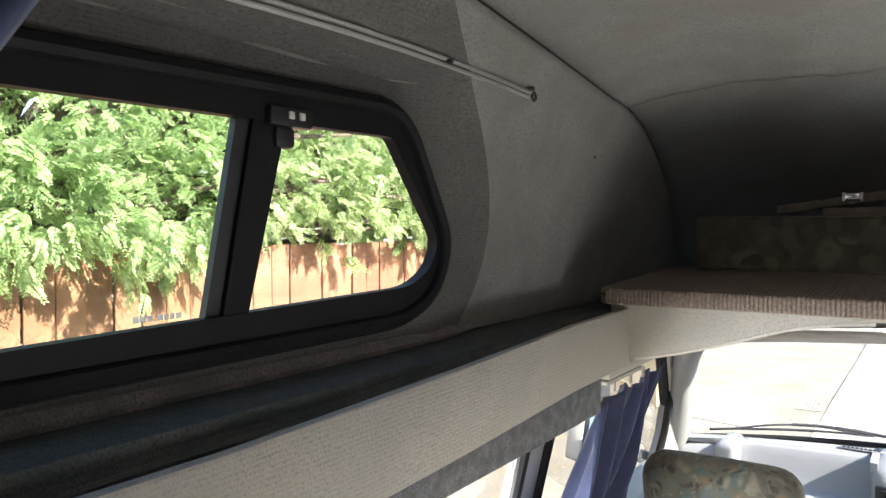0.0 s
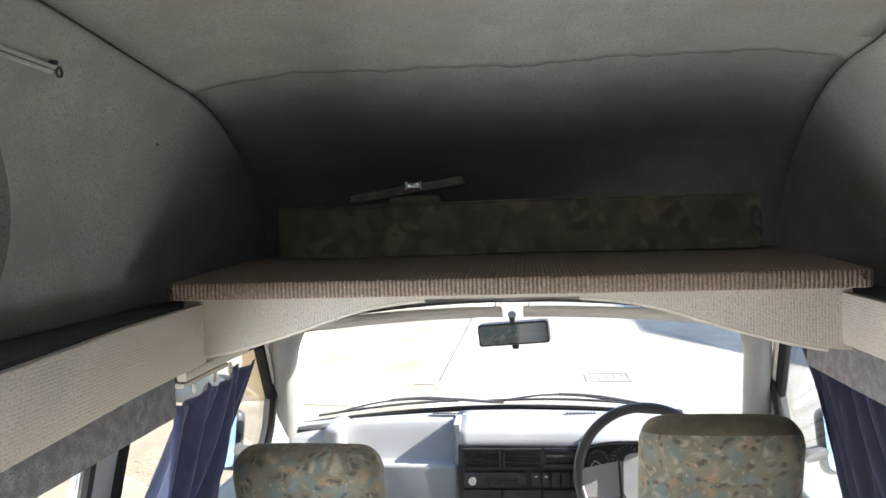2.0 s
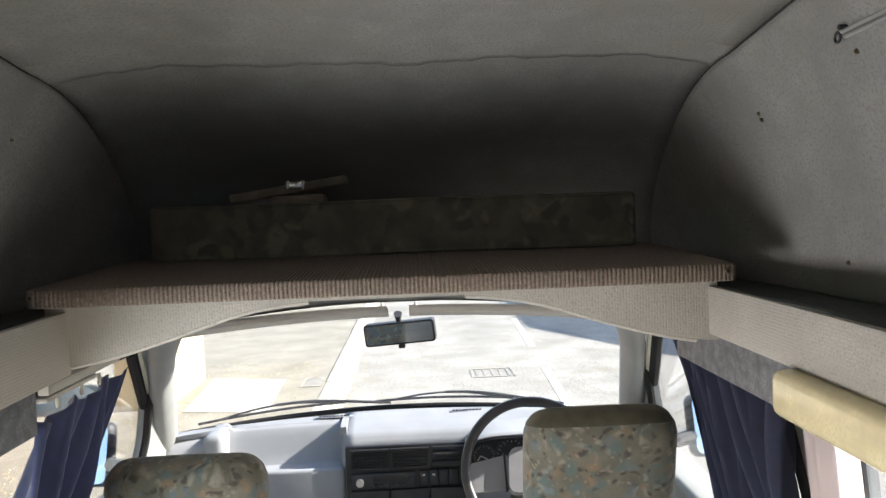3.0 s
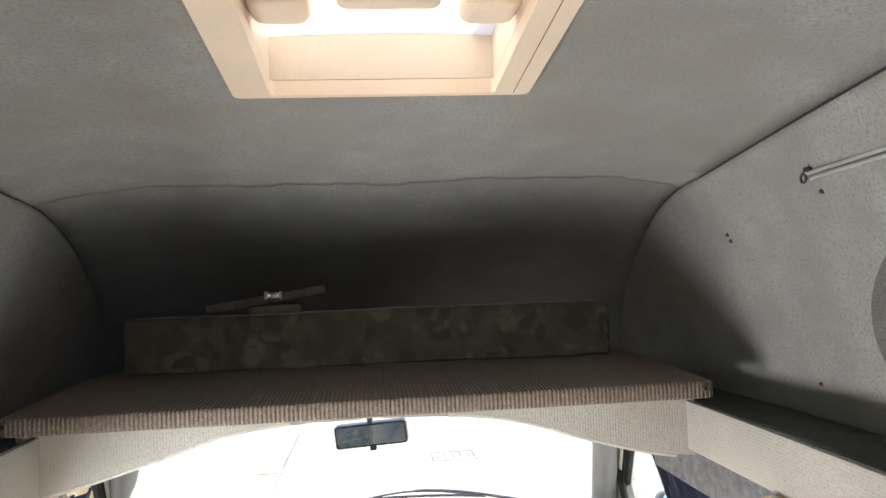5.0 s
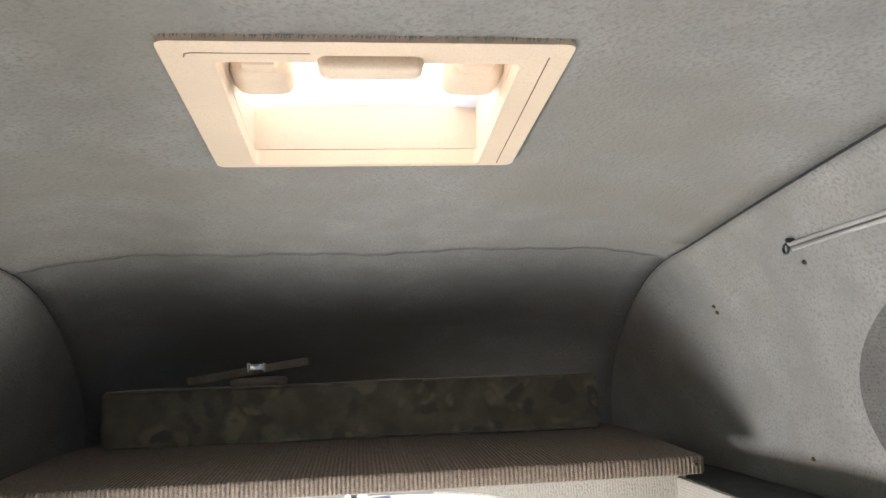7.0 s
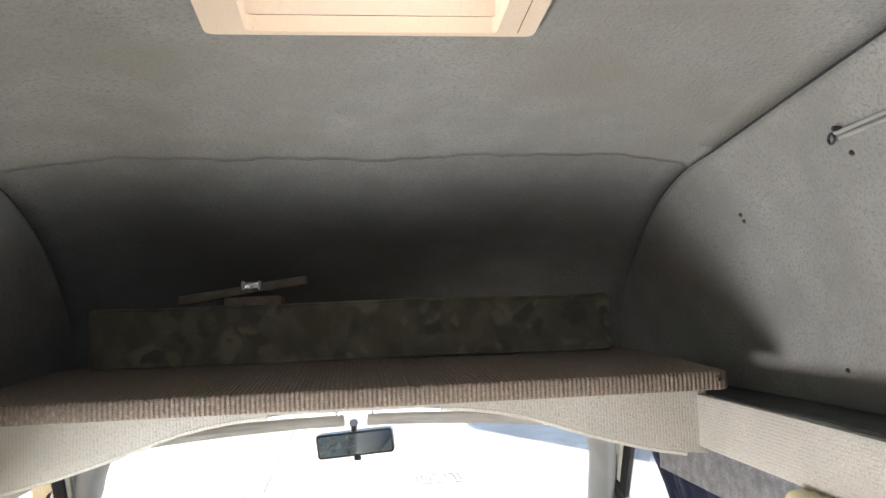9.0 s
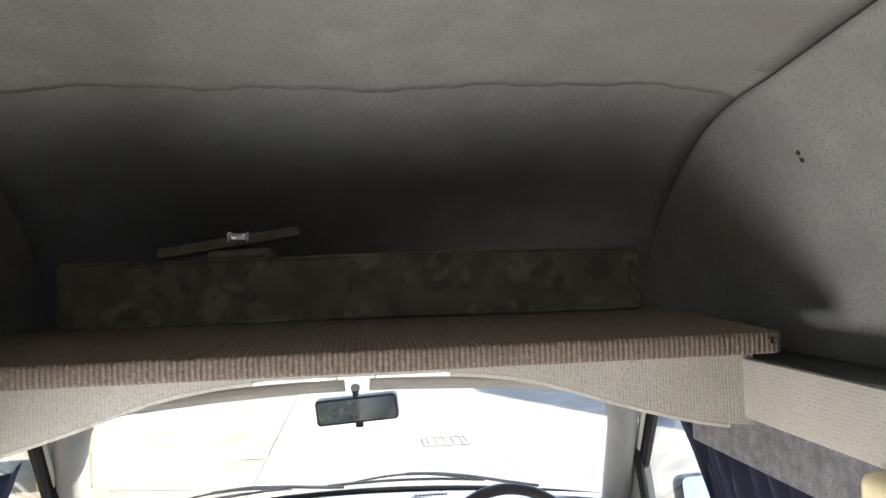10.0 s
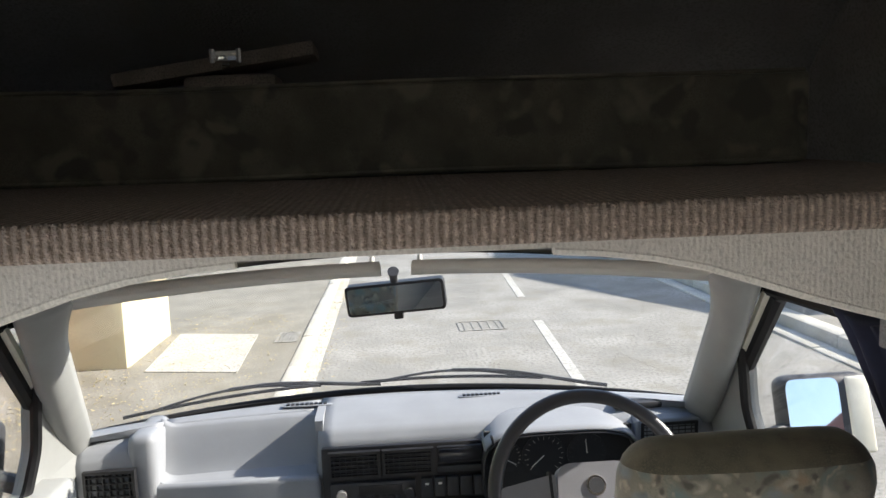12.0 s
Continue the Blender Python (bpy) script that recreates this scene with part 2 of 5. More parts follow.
def leaf_mat(name, c1, c2):
    m = bpy.data.materials.new(name)
    m.use_nodes = True
    nt = m.node_tree
    nd, ln = nt.nodes, nt.links
    b = nd["Principled BSDF"]
    b.inputs["Roughness"].default_value = 0.55
    geo = nd.new("ShaderNodeNewGeometry")
    x = nd.new("ShaderNodeMix")
    x.data_type = "RGBA"
    ln.new(geo.outputs["Random Per Island"], x.inputs[0])
    x.inputs[6].default_value = (*c1, 1)
    x.inputs[7].default_value = (*c2, 1)
    ln.new(x.outputs[2], b.inputs["Base Color"])
    tl = nd.new("ShaderNodeBsdfTranslucent")
    ln.new(x.outputs[2], tl.inputs[0])
    mx = nd.new("ShaderNodeMixShader")
    mx.inputs[0].default_value = 0.45
    ln.new(b.outputs[0], mx.inputs[1])
    ln.new(tl.outputs[0], mx.inputs[2])
    ln.new(mx.outputs[0], nd["Material Output"].inputs[0])
    return m


M_LEAF = leaf_mat("bright_foliage", (0.27, 0.39, 0.16), (0.56, 0.67, 0.36))


# ---------------------------------------------------------------- mesh helpers
def thing(name, loc, label, category, group="", kind=""):
    e = new(name)
    e.empty_display_size = 0.05
    e.location = loc
    return tagged(e, label, category, group, kind)


def part(name, bm, material, parent=None, label="", smooth=True, angle=35):
    """One bmesh, in world coordinates, as one mesh object, under a thing or a part."""
    bmesh.ops.recalc_face_normals(bm, faces=bm.faces)
    me = bpy.data.meshes.new(name)
    bm.to_mesh(me)
    bm.free()
    me.materials.append(material)
    if smooth:
        me.polygons.foreach_set("use_smooth", [True] * len(me.polygons))
        me.set_sharp_from_angle(angle=radians(angle))
    ob = new(name, me)
    if parent is not None:
        ob.parent = parent
        up, inv = parent, Matrix()
        chain = []
        while up is not None:
            chain.append(up)
            up = up.parent
        w = Matrix()
        for o in reversed(chain):
            w = w @ o.matrix_parent_inverse @ o.matrix_basis
        ob.matrix_parent_inverse = w.inverted()
    if label:
        ob["label"] = label
    return ob


def solid(name, bm, material, label, category, group="", kind=""):
    return tagged(part(name, bm, material), label, category, group, kind)


def structure(name, bm, material, label="", smooth=True):
    return tagged(part(name, bm, material, smooth=smooth), label, kind="structure")


def box(x0, x1, y0, y1, z0, z1, bevel=0.0, seg=2, m=None, bm=None):
    own = bm is None
    bm = bm or bmesh.new()
    r = bmesh.ops.create_cube(bm, size=1.0)
    vs = r["verts"]
    bmesh.ops.scale(bm, vec=(x1 - x0, y1 - y0, z1 - z0), verts=vs)
    bmesh.ops.translate(bm, vec=((x0 + x1) / 2, (y0 + y1) / 2, (z0 + z1) / 2), verts=vs)
    if m is not None:
        bmesh.ops.transform(bm, matrix=m, verts=vs)
    if bevel:
        es = {e for v in vs for e in v.link_edges}
        bmesh.ops.bevel(bm, geom=list(es), offset=bevel, segments=seg, profile=0.5, affect="EDGES")
    return bm


def plate(outer, holes, thick, place, bevel=0.0):
    """A flat plate from an outline with holes, in (u, v), thick along w; place maps (u, v, w) to the world."""
    bm = bmesh.new()
    edges = []
    for ring in [outer, *holes]:
        vs = [bm.verts.new((u, v, 0)) for u, v in ring]
        edges += [bm.edges.new((vs[i], vs[(i + 1) % len(vs)])) for i in range(len(vs))]
    bmesh.ops.triangle_fill(bm, use_beauty=True, use_dissolve=False, edges=edges)
    r = bmesh.ops.extrude_face_region(bm, geom=list(bm.faces))
    bmesh.ops.translate(bm, vec=(0, 0, thick), verts=[v for v in r["geom"] if isinstance(v, bmesh.types.BMVert)])
    for v in bm.verts:
        v.co = place(v.co.x, v.co.y, v.co.z)
    return bm


def tube(pts, r, n=10, closed=False, bm=None, cap=True, flat=1.0):
    """A round bar along points; r may be one radius or one for each point."""
    bm = bm or bmesh.new()
    pts = [Vector(p) for p in pts]
    rs = r if isinstance(r, (list, tuple)) else [r] * len(pts)
    rings = []
    k = len(pts)
    prev = None
    for i, p in enumerate(pts):
        if closed:
            d = pts[(i + 1) % k] - pts[i - 1]
        else:
            d = pts[min(i + 1, k - 1)] - pts[max(i - 1, 0)]
        d.normalize()
        a = prev if prev is not None else (Vector((0, 0, 1)) if abs(d.z) < 0.9 else Vector((0, 1, 0)))
        s = d.cross(a).normalized()
        u = s.cross(d).normalized()
        prev = u
        rings.append([bm.verts.new(p + rs[i] * (math.cos(2 * math.pi * j / n) * s + flat * math.sin(2 * math.pi * j / n) * u)) for j in range(n)])
    for i in range(k if closed else k - 1):
        a, b = rings[i], rings[(i + 1) % k]
        for j in range(n):
            bm.faces.new((a[j], a[(j + 1) % n], b[(j + 1) % n], b[j]))
    if cap and not closed:
        bm.faces.new(rings[0][::-1])
        bm.faces.new(rings[-1])
    return bm


def sheet(us, vs, f, skip=None, bm=None):
    """A grid surface f(u, v) over the lines us and vs, without the cells for which skip(u, v) holds."""
    bm = bm or bmesh.new()
    g = [[bm.verts.new(f(u, v)) for v in vs] for u in us]
    for i in range(len(us) - 1):
        for j in range(len(vs) - 1):
            if skip and skip((us[i] + us[i + 1]) / 2, (vs[j] + vs[j + 1]) / 2):
                continue
            bm.faces.new((g[i][j], g[i + 1][j], g[i + 1][j + 1], g[i][j + 1]))
    loose = [v for v in bm.verts if not v.link_faces]
    bmesh.ops.delete(bm, geom=loose, context="VERTS")
    return bm


def lin(a, b, n):
    return [a + (b - a) * i / (n - 1) for i in range(n)]


def smooth_step(a, b, x):
    t = min(1, max(0, (x - a) / (b - a)))
    return t * t * (3 - 2 * t)


def thicken(ob, d, offset=0, out=None):
    """Give a sheet thickness d; out: the direction in which it grows."""
    md = ob.modifiers.new("thickness", "SOLIDIFY")
    md.thickness = d
    md.offset = offset
    if out is not None:
        n = sum((p.normal * p.area for p in ob.data.polygons), Vector())
        md.offset = 1 if n.dot(Vector(out)) > 0 else -1
    return ob


def rounded(ring, r, n=5):
    """The outline with its corners rounded."""
    out = []
    k = len(ring)
    for i in range(k):
        p, a, b = Vector(ring[i]), Vector(ring[i - 1]), Vector(ring[(i + 1) % k])
        rr = r[i] if isinstance(r, (list, tuple)) else r
        da, db = (a - p), (b - p)
        rr = min(rr, da.length * 0.49, db.length * 0.49)
        p0, p1 = p + da.normalized() * rr, p + db.normalized() * rr
        for j in range(n + 1):
            t = j / n
            q = (1 - t) ** 2 * p0 + 2 * t * (1 - t) * p + t * t * p1
            out.append((q.x, q.y))
    return out


def inside(u, v, ring):
    c = False
    for i in range(len(ring)):
        (x1, y1), (x2, y2) = ring[i - 1], ring[i]
        if (y1 > v) != (y2 > v) and u < (x2 - x1) * (v - y1) / (y2 - y1) + x1:
            c = not c
    return c


# ---------------------------------------------------------------- high-top shell
REAR = -2.45
OFF = 0.015                                              # the shell sits a little off the cab's middle
HX0, HX1, HY0, HY1 = -0.163, 0.233, -0.690, -0.356      # hatch flange


def side_z(y):
    """Height of the seam between side wall and ceiling, behind the nose."""
    y = max(y, -1.2)
    return 2.350 - 0.09 * y - 0.02 * y * y


def nose_len(s):
    return 0.720 + 0.25 * (1 - min(1, abs(s)) ** 4)


def crease_y(s):
    """Where the flat ceiling breaks into the nose."""
    return 0.030 + 0.050 * (1 - s * s)


def ceil_at(s, y):
    """Height of the ceiling; s runs from -1 to 1 between the side seams."""
    yc = crease_y(s)
    flat = side_z(min(y, yc)) + (0.045 + min(0.008, 0.02 * max(0.0, -y))) * (1 - s ** 4)
    if y <= yc:
        return flat
    t = min(1.0, (y - yc) / (nose_len(s) - yc))
    return 1.90 + (flat - 1.90) * (1 - t ** (1.12 + 0.64 * s * s)) ** 0.5


def edge_y(z, side):
    """Front edge of the darker panel round a side window."""
    return -0.309 - 2.9 * (z - 2.06) ** 2 if side < 0 else -0.311 - 5.0 * (z - 2.065) ** 2


def wall_x(y, z):
    """Half width of the upper side wall."""
    t = (z - 1.91) / 0.44
    x = 0.762 - 0.075 * t - 0.055 * max(0, t) ** 4
    edge = edge_y(z, -1)
    x += (0.738 - x) * smooth_step(edge + 0.010, edge - 0.13, y) * smooth_step(2.330, 2.295, z)
    return x - 0.03 * max(0.0, y / 0.54) ** 2


def seam_x(y):
    return wall_x(y, ceil_at(1, y))


def ceil_z(x, y):
    return ceil_at(max(-1, min(1, x / seam_x(min(y, 0.715)))), y)


ceil_xs = lin(-1, (HX0 + 0.010 - OFF) / 0.637, 12) + lin((HX0 + 0.010 - OFF) / 0.637, (HX1 - 0.010 - OFF) / 0.637, 10)[1:] + lin((HX1 - 0.010 - OFF) / 0.637, 1, 12)[1:]
ceil_ys = lin(REAR, HY0 + 0.010, 22) + lin(HY0 + 0.010, HY1 - 0.001, 8)[1:] + lin(HY1 - 0.001, 0, 9)[1:]
bm = sheet(ceil_xs, ceil_ys, lambda u, y: (OFF + u * seam_x(y), y, ceil_at(u, y)),
           skip=lambda u, y: HX0 + 0.010 < OFF + u * 0.637 < HX1 - 0.010 and HY0 + 0.010 < y < HY1 - 0.001)


def nose_pt(u, v):
    """The nose: v from -1 at the ceiling's end over 0 at the crease to 1 at the front."""
    yc = crease_y(u)
    y = (1 + v) * yc if v < 0 else yc + v * (nose_len(u) - yc)
    return (OFF + u * seam_x(min(y, 0.715)), y, ceil_at(u, y))


sheet(ceil_xs, [-1.0, -0.5, 0.0] + lin(0.02, 0.9, 24) + [0.93, 0.96, 0.98, 0.995, 1.0], nose_pt, bm=bm)
bmesh.ops.remove_doubles(bm, verts=bm.verts, dist=0.0005)
ceiling = structure("ceiling", bm, M_CEIL, "grey felt-lined ceiling of a camper high-top, sweeping down to the front")
thicken(ceiling, 0.02, out=(0, 0.2, 1))

# outline of the black side-window frame and of its glass, in (y, z)
WIN_OUT = rounded([(-1.40, 1.930), (-0.560, 1.938), (-0.476, 1.975), (-0.438, 2.062), (-0.566, 2.270), (-1.40, 2.250)],
                  [0.05, 0.06, 0.05, 0.07, 0.06, 0.05])
WIN_IN = rounded([(-1.35, 1.976), (-0.545, 1.998), (-0.492, 2.026), (-0.474, 2.066), (-0.596, 2.214), (-1.35, 2.203)],
                 [0.03, 0.05, 0.03, 0.045, 0.012, 0.03])
WIN_CUT = rounded([(-1.390, 1.945), (-0.560, 1.950), (-0.482, 1.984), (-0.444, 2.064), (-0.570, 2.260), (-1.390, 2.240)], 0.05)

for side, nm in ((-1, "wall_left"), (1, "wall_right")):
    ys = lin(REAR, -1.4, 12) + lin(-1.4, -0.25, 100)[1:] + lin(-0.25, 0.716, 44)[1:]

    def wz(y, t):
        return 1.90 + t * (max(1.903, ceil_at(1, y)) - 1.90)
    bm = sheet(ys, lin(0, 1, 40), lambda y, t, side=side: (OFF + side * wall_x(y, wz(y, t)), y, wz(y, t)),
               skip=lambda y, t, side=side: side < 0 and inside(y, wz(y, t), WIN_CUT))
    w = structure(nm, bm, M_WALL, "grey ribbed-carpet side wall of the high-top with a black window")
    thicken(w, 0.006, out=(side, 0, 0))
    # dark welt along the seam to the ceiling
    pts = [(OFF + side * (seam_x(y) - 0.001), y, ceil_at(1, y) - 0.001) for y in lin(-1.6, 0.42, 60)]
    structure("trim", tube(pts, [0.0018] * 44 + [0.0018 - 0.0001 * k for k in range(16)], 6), M_SEAM, "dark welt along the ceiling seam")
    # darker carpet panel round the window, with a bowed front edge
    def surround_pt(z, t, side=side):
        y = edge_y(z, side) + (-1.5 - edge_y(z, side)) * t
        z = min(z, ceil_at(1, y) - 0.006)
        return (OFF + side * (wall_x(y, z) - (0.003 if t > 0 else -0.004)), y, z)
    bm = sheet(lin(1.905, 2.40, 44), [0.0, 0.004] + lin(0.012, 1, 90), surround_pt,
               skip=lambda z, t, side=side: (side < 0 and inside(surround_pt(z, t)[1], z, WIN_CUT)) or z > ceil_at(1, surround_pt(z, t)[1]) + 0.004)
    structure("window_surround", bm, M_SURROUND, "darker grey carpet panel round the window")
# the ceiling lining laps over the nose and ends in a wavy glued edge
def lap_pt(u, v):
    wave = 0.006 * math.sin(u * 13 + 0.5) + 0.004 * math.sin(u * 31) + 0.0025 * math.sin(u * 77)
    y = crease_y(u) - 0.05 + v * (0.126 + wave)
    return (OFF + u * seam_x(y) * 0.995, y, ceil_at(u, y) + 0.0010 - 0.0034 * v)


lap = structure("trim", sheet(lin(-1, 1, 140), [0, 0.2, 0.4, 0.55, 0.7, 0.85, 1.0], lap_pt), M_CEIL, "wavy glued edge of the ceiling lining")
thicken(lap, 0.003, out=(0, 0, 1))
# closing walls of the nose
structure("wall_front", box(-0.72, 0.72, 1.0, 1.02, 1.80, 1.935), M_WALL, "closed front of the high-top")

# closing wall at the back, with the tailgate window
bm = plate([(-0.9, 0.5), (0.9, 0.5), (0.9, 1.85), (0.72, 1.92), (0.62, 2.5), (-0.62, 2.5), (-0.72, 1.92), (-0.9, 1.85)],
           [], 0.03, lambda u, v, w: (u, REAR - w, v))
structure("wall_rear", bm, M_PILLAR, "grey-trimmed tailgate wall")
structure("floor", box(-0.86, 0.86, REAR, 1.4, 0.50, 0.55), mat("pale_vinyl_floor", (0.68, 0.66, 0.61), 0.6), "pale vinyl van floor")
for side, nm in ((-1, "bodyside_left"), (1, "bodyside_right")):
    # body side with sliding-door window and cab-door window, leaning in towards the top
    def place(u, v, w, side=side):
        return (side * (0.865 - 0.255 * max(0, v - 1.2) ** 1.25 + w), u, v)
    front = -0.06 if side < 0 else -0.17
    low = 1.22 if side < 0 else 0.72        # right opening cut lower, out of view, to let more sun in
    bm = plate([(REAR, 0.5), (1.45, 0.5), (1.45, 1.26), (1.02, 1.765), (1.02, 1.90), (REAR, 1.90)],
               [rounded([(0.06, 1.27), (1.06, 1.27), (1.09, 1.38), (0.975, 1.715), (0.06, 1.735)], 0.03),
                rounded([(-1.05, low), (front, low), (front, 1.735), (-1.05, 1.735)], 0.04)], 0.03, place)
    structure(nm, bm, M_PILLAR, "grey-trimmed van side with door and side windows", smooth=False)
    for (y0, y1, z0, z1) in ((0.06, 1.09, 1.27, 1.735), (-1.05, front, low, 1.735)):
        ring = [(y0, z0), (1.06, z0), (1.09, 1.38), (0.975, 1.715), (y0, z1)] if y0 > 0 else [(y0, z0), (y1, z0), (y1, z1), (y0, z1)]
        wname = "window_3" if y0 > 0 else "window_4"
        win = thing(wname, (side * 0.8, y0, z0), "clear van side window in a black rubber seal", "window", kind="structure")
        part("pane", plate(ring, [], 0.004, lambda u, v, w, side=side: (side * (0.882 - 0.255 * max(0, v - 1.2) ** 1.25 + w), u, v)), M_GLASS, win)
        seal = [Vector((side * (0.862 - 0.255 * max(0, v - 1.2) ** 1.25), u, v)) for u, v in rounded(ring, 0.035, 4)]
        part("seal", tube(seal, 0.013, 8, closed=True), M_RUBBER, win, "black rubber seal")

# ---------------------------------------------------------------- side windows of the high-top
def win_x(z):
    return 0.740 - 0.02 * (z - 1.94)


for side, nm in ((-1, "window_1"),):
    win = thing(nm, (side * 0.74, -0.9, 1.94), "black-framed sliding side window with a slanted front end", "window", kind="structure")
    part("window_frame", plate(WIN_OUT, [WIN_IN], 0.018, lambda u, v, w, side=side: (OFF + side * (win_x(v) - 0.012 + w), u, v)), M_RUBBER, win, "black frame")
    lip = [(OFF + side * (win_x(v) - 0.013), u, v) for u, v in rounded([(-1.385, 1.944), (-0.562, 1.951), (-0.485, 1.985), (-0.450, 2.062), (-0.572, 2.257), (-1.385, 2.238)], 0.06)]
    part("lip", tube(lip, 0.011, 8, closed=True), M_RUBBER, win, "raised rubber lip")
    part("mullion", plate([(-0.898, 1.975), (-0.863, 1.975), (-0.799, 2.222), (-0.851, 2.222)], [], 0.016, lambda u, v, w, side=side: (OFF + side * (win_x(v) - 0.010 + w), u, v)), M_RUBBER, win, "black upright")
    part("sliding_frame", plate([(-0.918, 1.976), (-0.8985, 1.976), (-0.8525, 2.212), (-0.873, 2.212)], [], 0.010, lambda u, v, w, side=side: (OFF + side * (win_x(v) - 0.004 + w), u, v)), M_DARKBOX, win, "grey edge of the sliding pane")
    part("latch", box(OFF + side * 0.722 - 0.010, OFF + side * 0.722 + 0.010, -0.838, -0.768, 2.205, 2.228, 0.004), M_BLACK, win, "black latch")
    for k in range(2):
        part("rivet", box(OFF + side * 0.712 - 0.002, OFF + side * 0.712 + 0.002, -0.811 + k * 0.018, -0.802 + k * 0.018, 2.214, 2.223, 0.001), M_WHITE, win, "white rivet")
    part("latch_knob", box(OFF + side * 0.728 - 0.010, OFF + side * 0.728 + 0.010, -0.824, -0.792, 2.180, 2.206, 0.006), M_BLACK, win)
    part("pane", plate([(-1.355, 1.97), (-0.910, 1.97), (-0.865, 2.21), (-1.355, 2.21)], [], 0.004, lambda u, v, w, side=side: (OFF + side * (win_x(v) + 0.004 + w), u, v)), M_TINT, win)
    part("pane", plate([(-0.88, 1.985), (-0.54, 1.985), (-0.465, 2.07), (-0.58, 2.222), (-0.86, 2.222)], [], 0.004, lambda u, v, w, side=side: (OFF + side * (win_x(v) + 0.012 + w), u, v)), M_GLASS, win)
    for k, (a, b) in enumerate(((0, 5), (6, 11), (12, 16), (20, 25), (26, 30), (31, 35), (36, 41))):
        y0 = -1.000 + a * 0.0014
        part("etched_mark", box(OFF + side * (win_x(2.0) - 0.0005), OFF + side * (win_x(2.0) + 0.0005), y0, y0 + (b - a) * 0.0012, 1.991, 1.997), M_ETCH, win, "pale etched mark")

# ---------------------------------------------------------------- side panels, ledges, valances, front arch
for side in (-1, 1):
    sx = side
    # panel with a soft top edge
    bm = box(-0.008, 0.008, REAR, 0.092, 1.793 if side < 0 else 1.818, 1.914, 0.005)
    bmesh.ops.bisect_plane(bm, geom=bm.verts[:] + bm.edges[:] + bm.faces[:], plane_co=(0, -0.2, 0), plane_no=(0, 1, 0))
    bmesh.ops.bisect_plane(bm, geom=bm.verts[:] + bm.edges[:] + bm.faces[:], plane_co=(0, -0.6, 0), plane_no=(0, 1, 0))
    bmesh.ops.bisect_plane(bm, geom=bm.verts[:] + bm.edges[:] + bm.faces[:], plane_co=(0, -1.0, 0), plane_no=(0, 1, 0))
    for v in bm.verts:
        k = smooth_step(0.05, -1.05, v.co.y)
        v.co.x += sx * (0.620 - 0.016 * k) + (0.010 if sx > 0 else 0.012)
        v.co.z -= (0.030 if side < 0 else 0.004) * k
    structure("side_panel", bm, M_PANEL, "pale ribbed-carpet panel along the side")
    structure("ledge", box(min(sx * 0.629, sx * 0.79), max(sx * 0.629, sx * 0.79), REAR, 0.50, 1.885, 1.905, 0.004), M_LEDGE, "charcoal felt ledge under the window")
    structure("trim", tube([(sx * 0.632, y, 1.908 + 0.002 * math.sin(y * 17) - (0.026 if side < 0 else 0.002) * smooth_step(0.05, -1.05, y)) for y in lin(REAR, 0.02, 40)], 0.009, 8), M_LEDGE, "charcoal felt edge roll")
    structure("trim", tube([(sx * 0.737, y, 1.912) for y in lin(REAR, -0.34, 30)], [0.024] * 27 + [0.02, 0.014, 0.006], 10, flat=0.8), M_BOLSTER, "mauve-grey padded roll below the window")
    y1 = 0.05 if side < 0 else 0.34
    structure("valance", box(sx * 0.655 - 0.006, sx * 0.655 + 0.006, REAR, y1, 1.692 if side < 0 else 1.728, 1.80 if side < 0 else 1.835, 0.003), M_VALANCE, "grey felt strip under the side panel")
    # underside between panel and van side
    structure("soffit", box(min(sx * 0.662, sx * 0.84), max(sx * 0.662, sx * 0.84), REAR, 1.0, 1.800, 1.812), M_PILLAR, "grey inner roof edge")

arch = [(0.64, 1.806), (0.60, 1.810), (0.55, 1.819), (0.50, 1.831), (0.45, 1.845), (0.40, 1.860), (0.35, 1.877), (0.30, 1.893), (0.25, 1.904), (0.20, 1.911), (0.15, 1.915)]
ring = arch + [(-x, z) for x, z in arch[::-1]] + [(-0.64, 1.926), (0.64, 1.926)]
structure("front_arch", plate(ring, [], 0.018, lambda u, v, w: (u, 0.082 + w, v)), M_FASCIA, "pale ribbed-carpet arch below the bunk board")
structure("trim", tube([(x, 0.091, z - 0.002) for x, z in arch[1:]], 0.006, 8), M_FASCIA, "rolled carpet edge of the arch")
structure("trim", tube([(-x, 0.091, z - 0.002) for x, z in arch[1:]], 0.006, 8), M_FASCIA, "rolled carpet edge of the arch")
# cab headliner
structure("cab_headliner", sheet(lin(-0.72, 0.72, 20), lin(0.10, 1.02, 14),
          lambda x, y: (x, y, 1.926 - 0.095 * (y / 1.02) ** 2 - 0.09 * (x / 0.72) ** 4 * (1 - 0.3 * y))), M_VISOR, "pale grey cab headliner")


# ---------------------------------------------------------------- bunk board, cushion, folded board
def bunk_z(y):
    return 1.931 + 0.045 * y


bm = plate(rounded([(-0.637, 0.0), (0.645, 0.0), (0.645, 0.42), (0.50, 0.78), (-0.50, 0.78), (-0.637, 0.42)], [0.02, 0.012, 0.05, 0.1, 0.1, 0.05]),
           [], 0.033, lambda u, v, w: (u, v, bunk_z(v) - 0.002 + w))
edges = [e for e in bm.edges if len(e.link_faces) == 2 and e.calc_face_angle(0) > 1.0 and abs(e.verts[0].co.z - e.verts[1].co.z) < 0.02]
bmesh.ops.bevel(bm, geom=edges, offset=0.006, segments=3, profile=0.5, affect="EDGES")
bunk = thing("bunk_board", (0, 0.1, 1.931), "brown corduroy-carpeted bunk board resting on the front arch", "shelf")
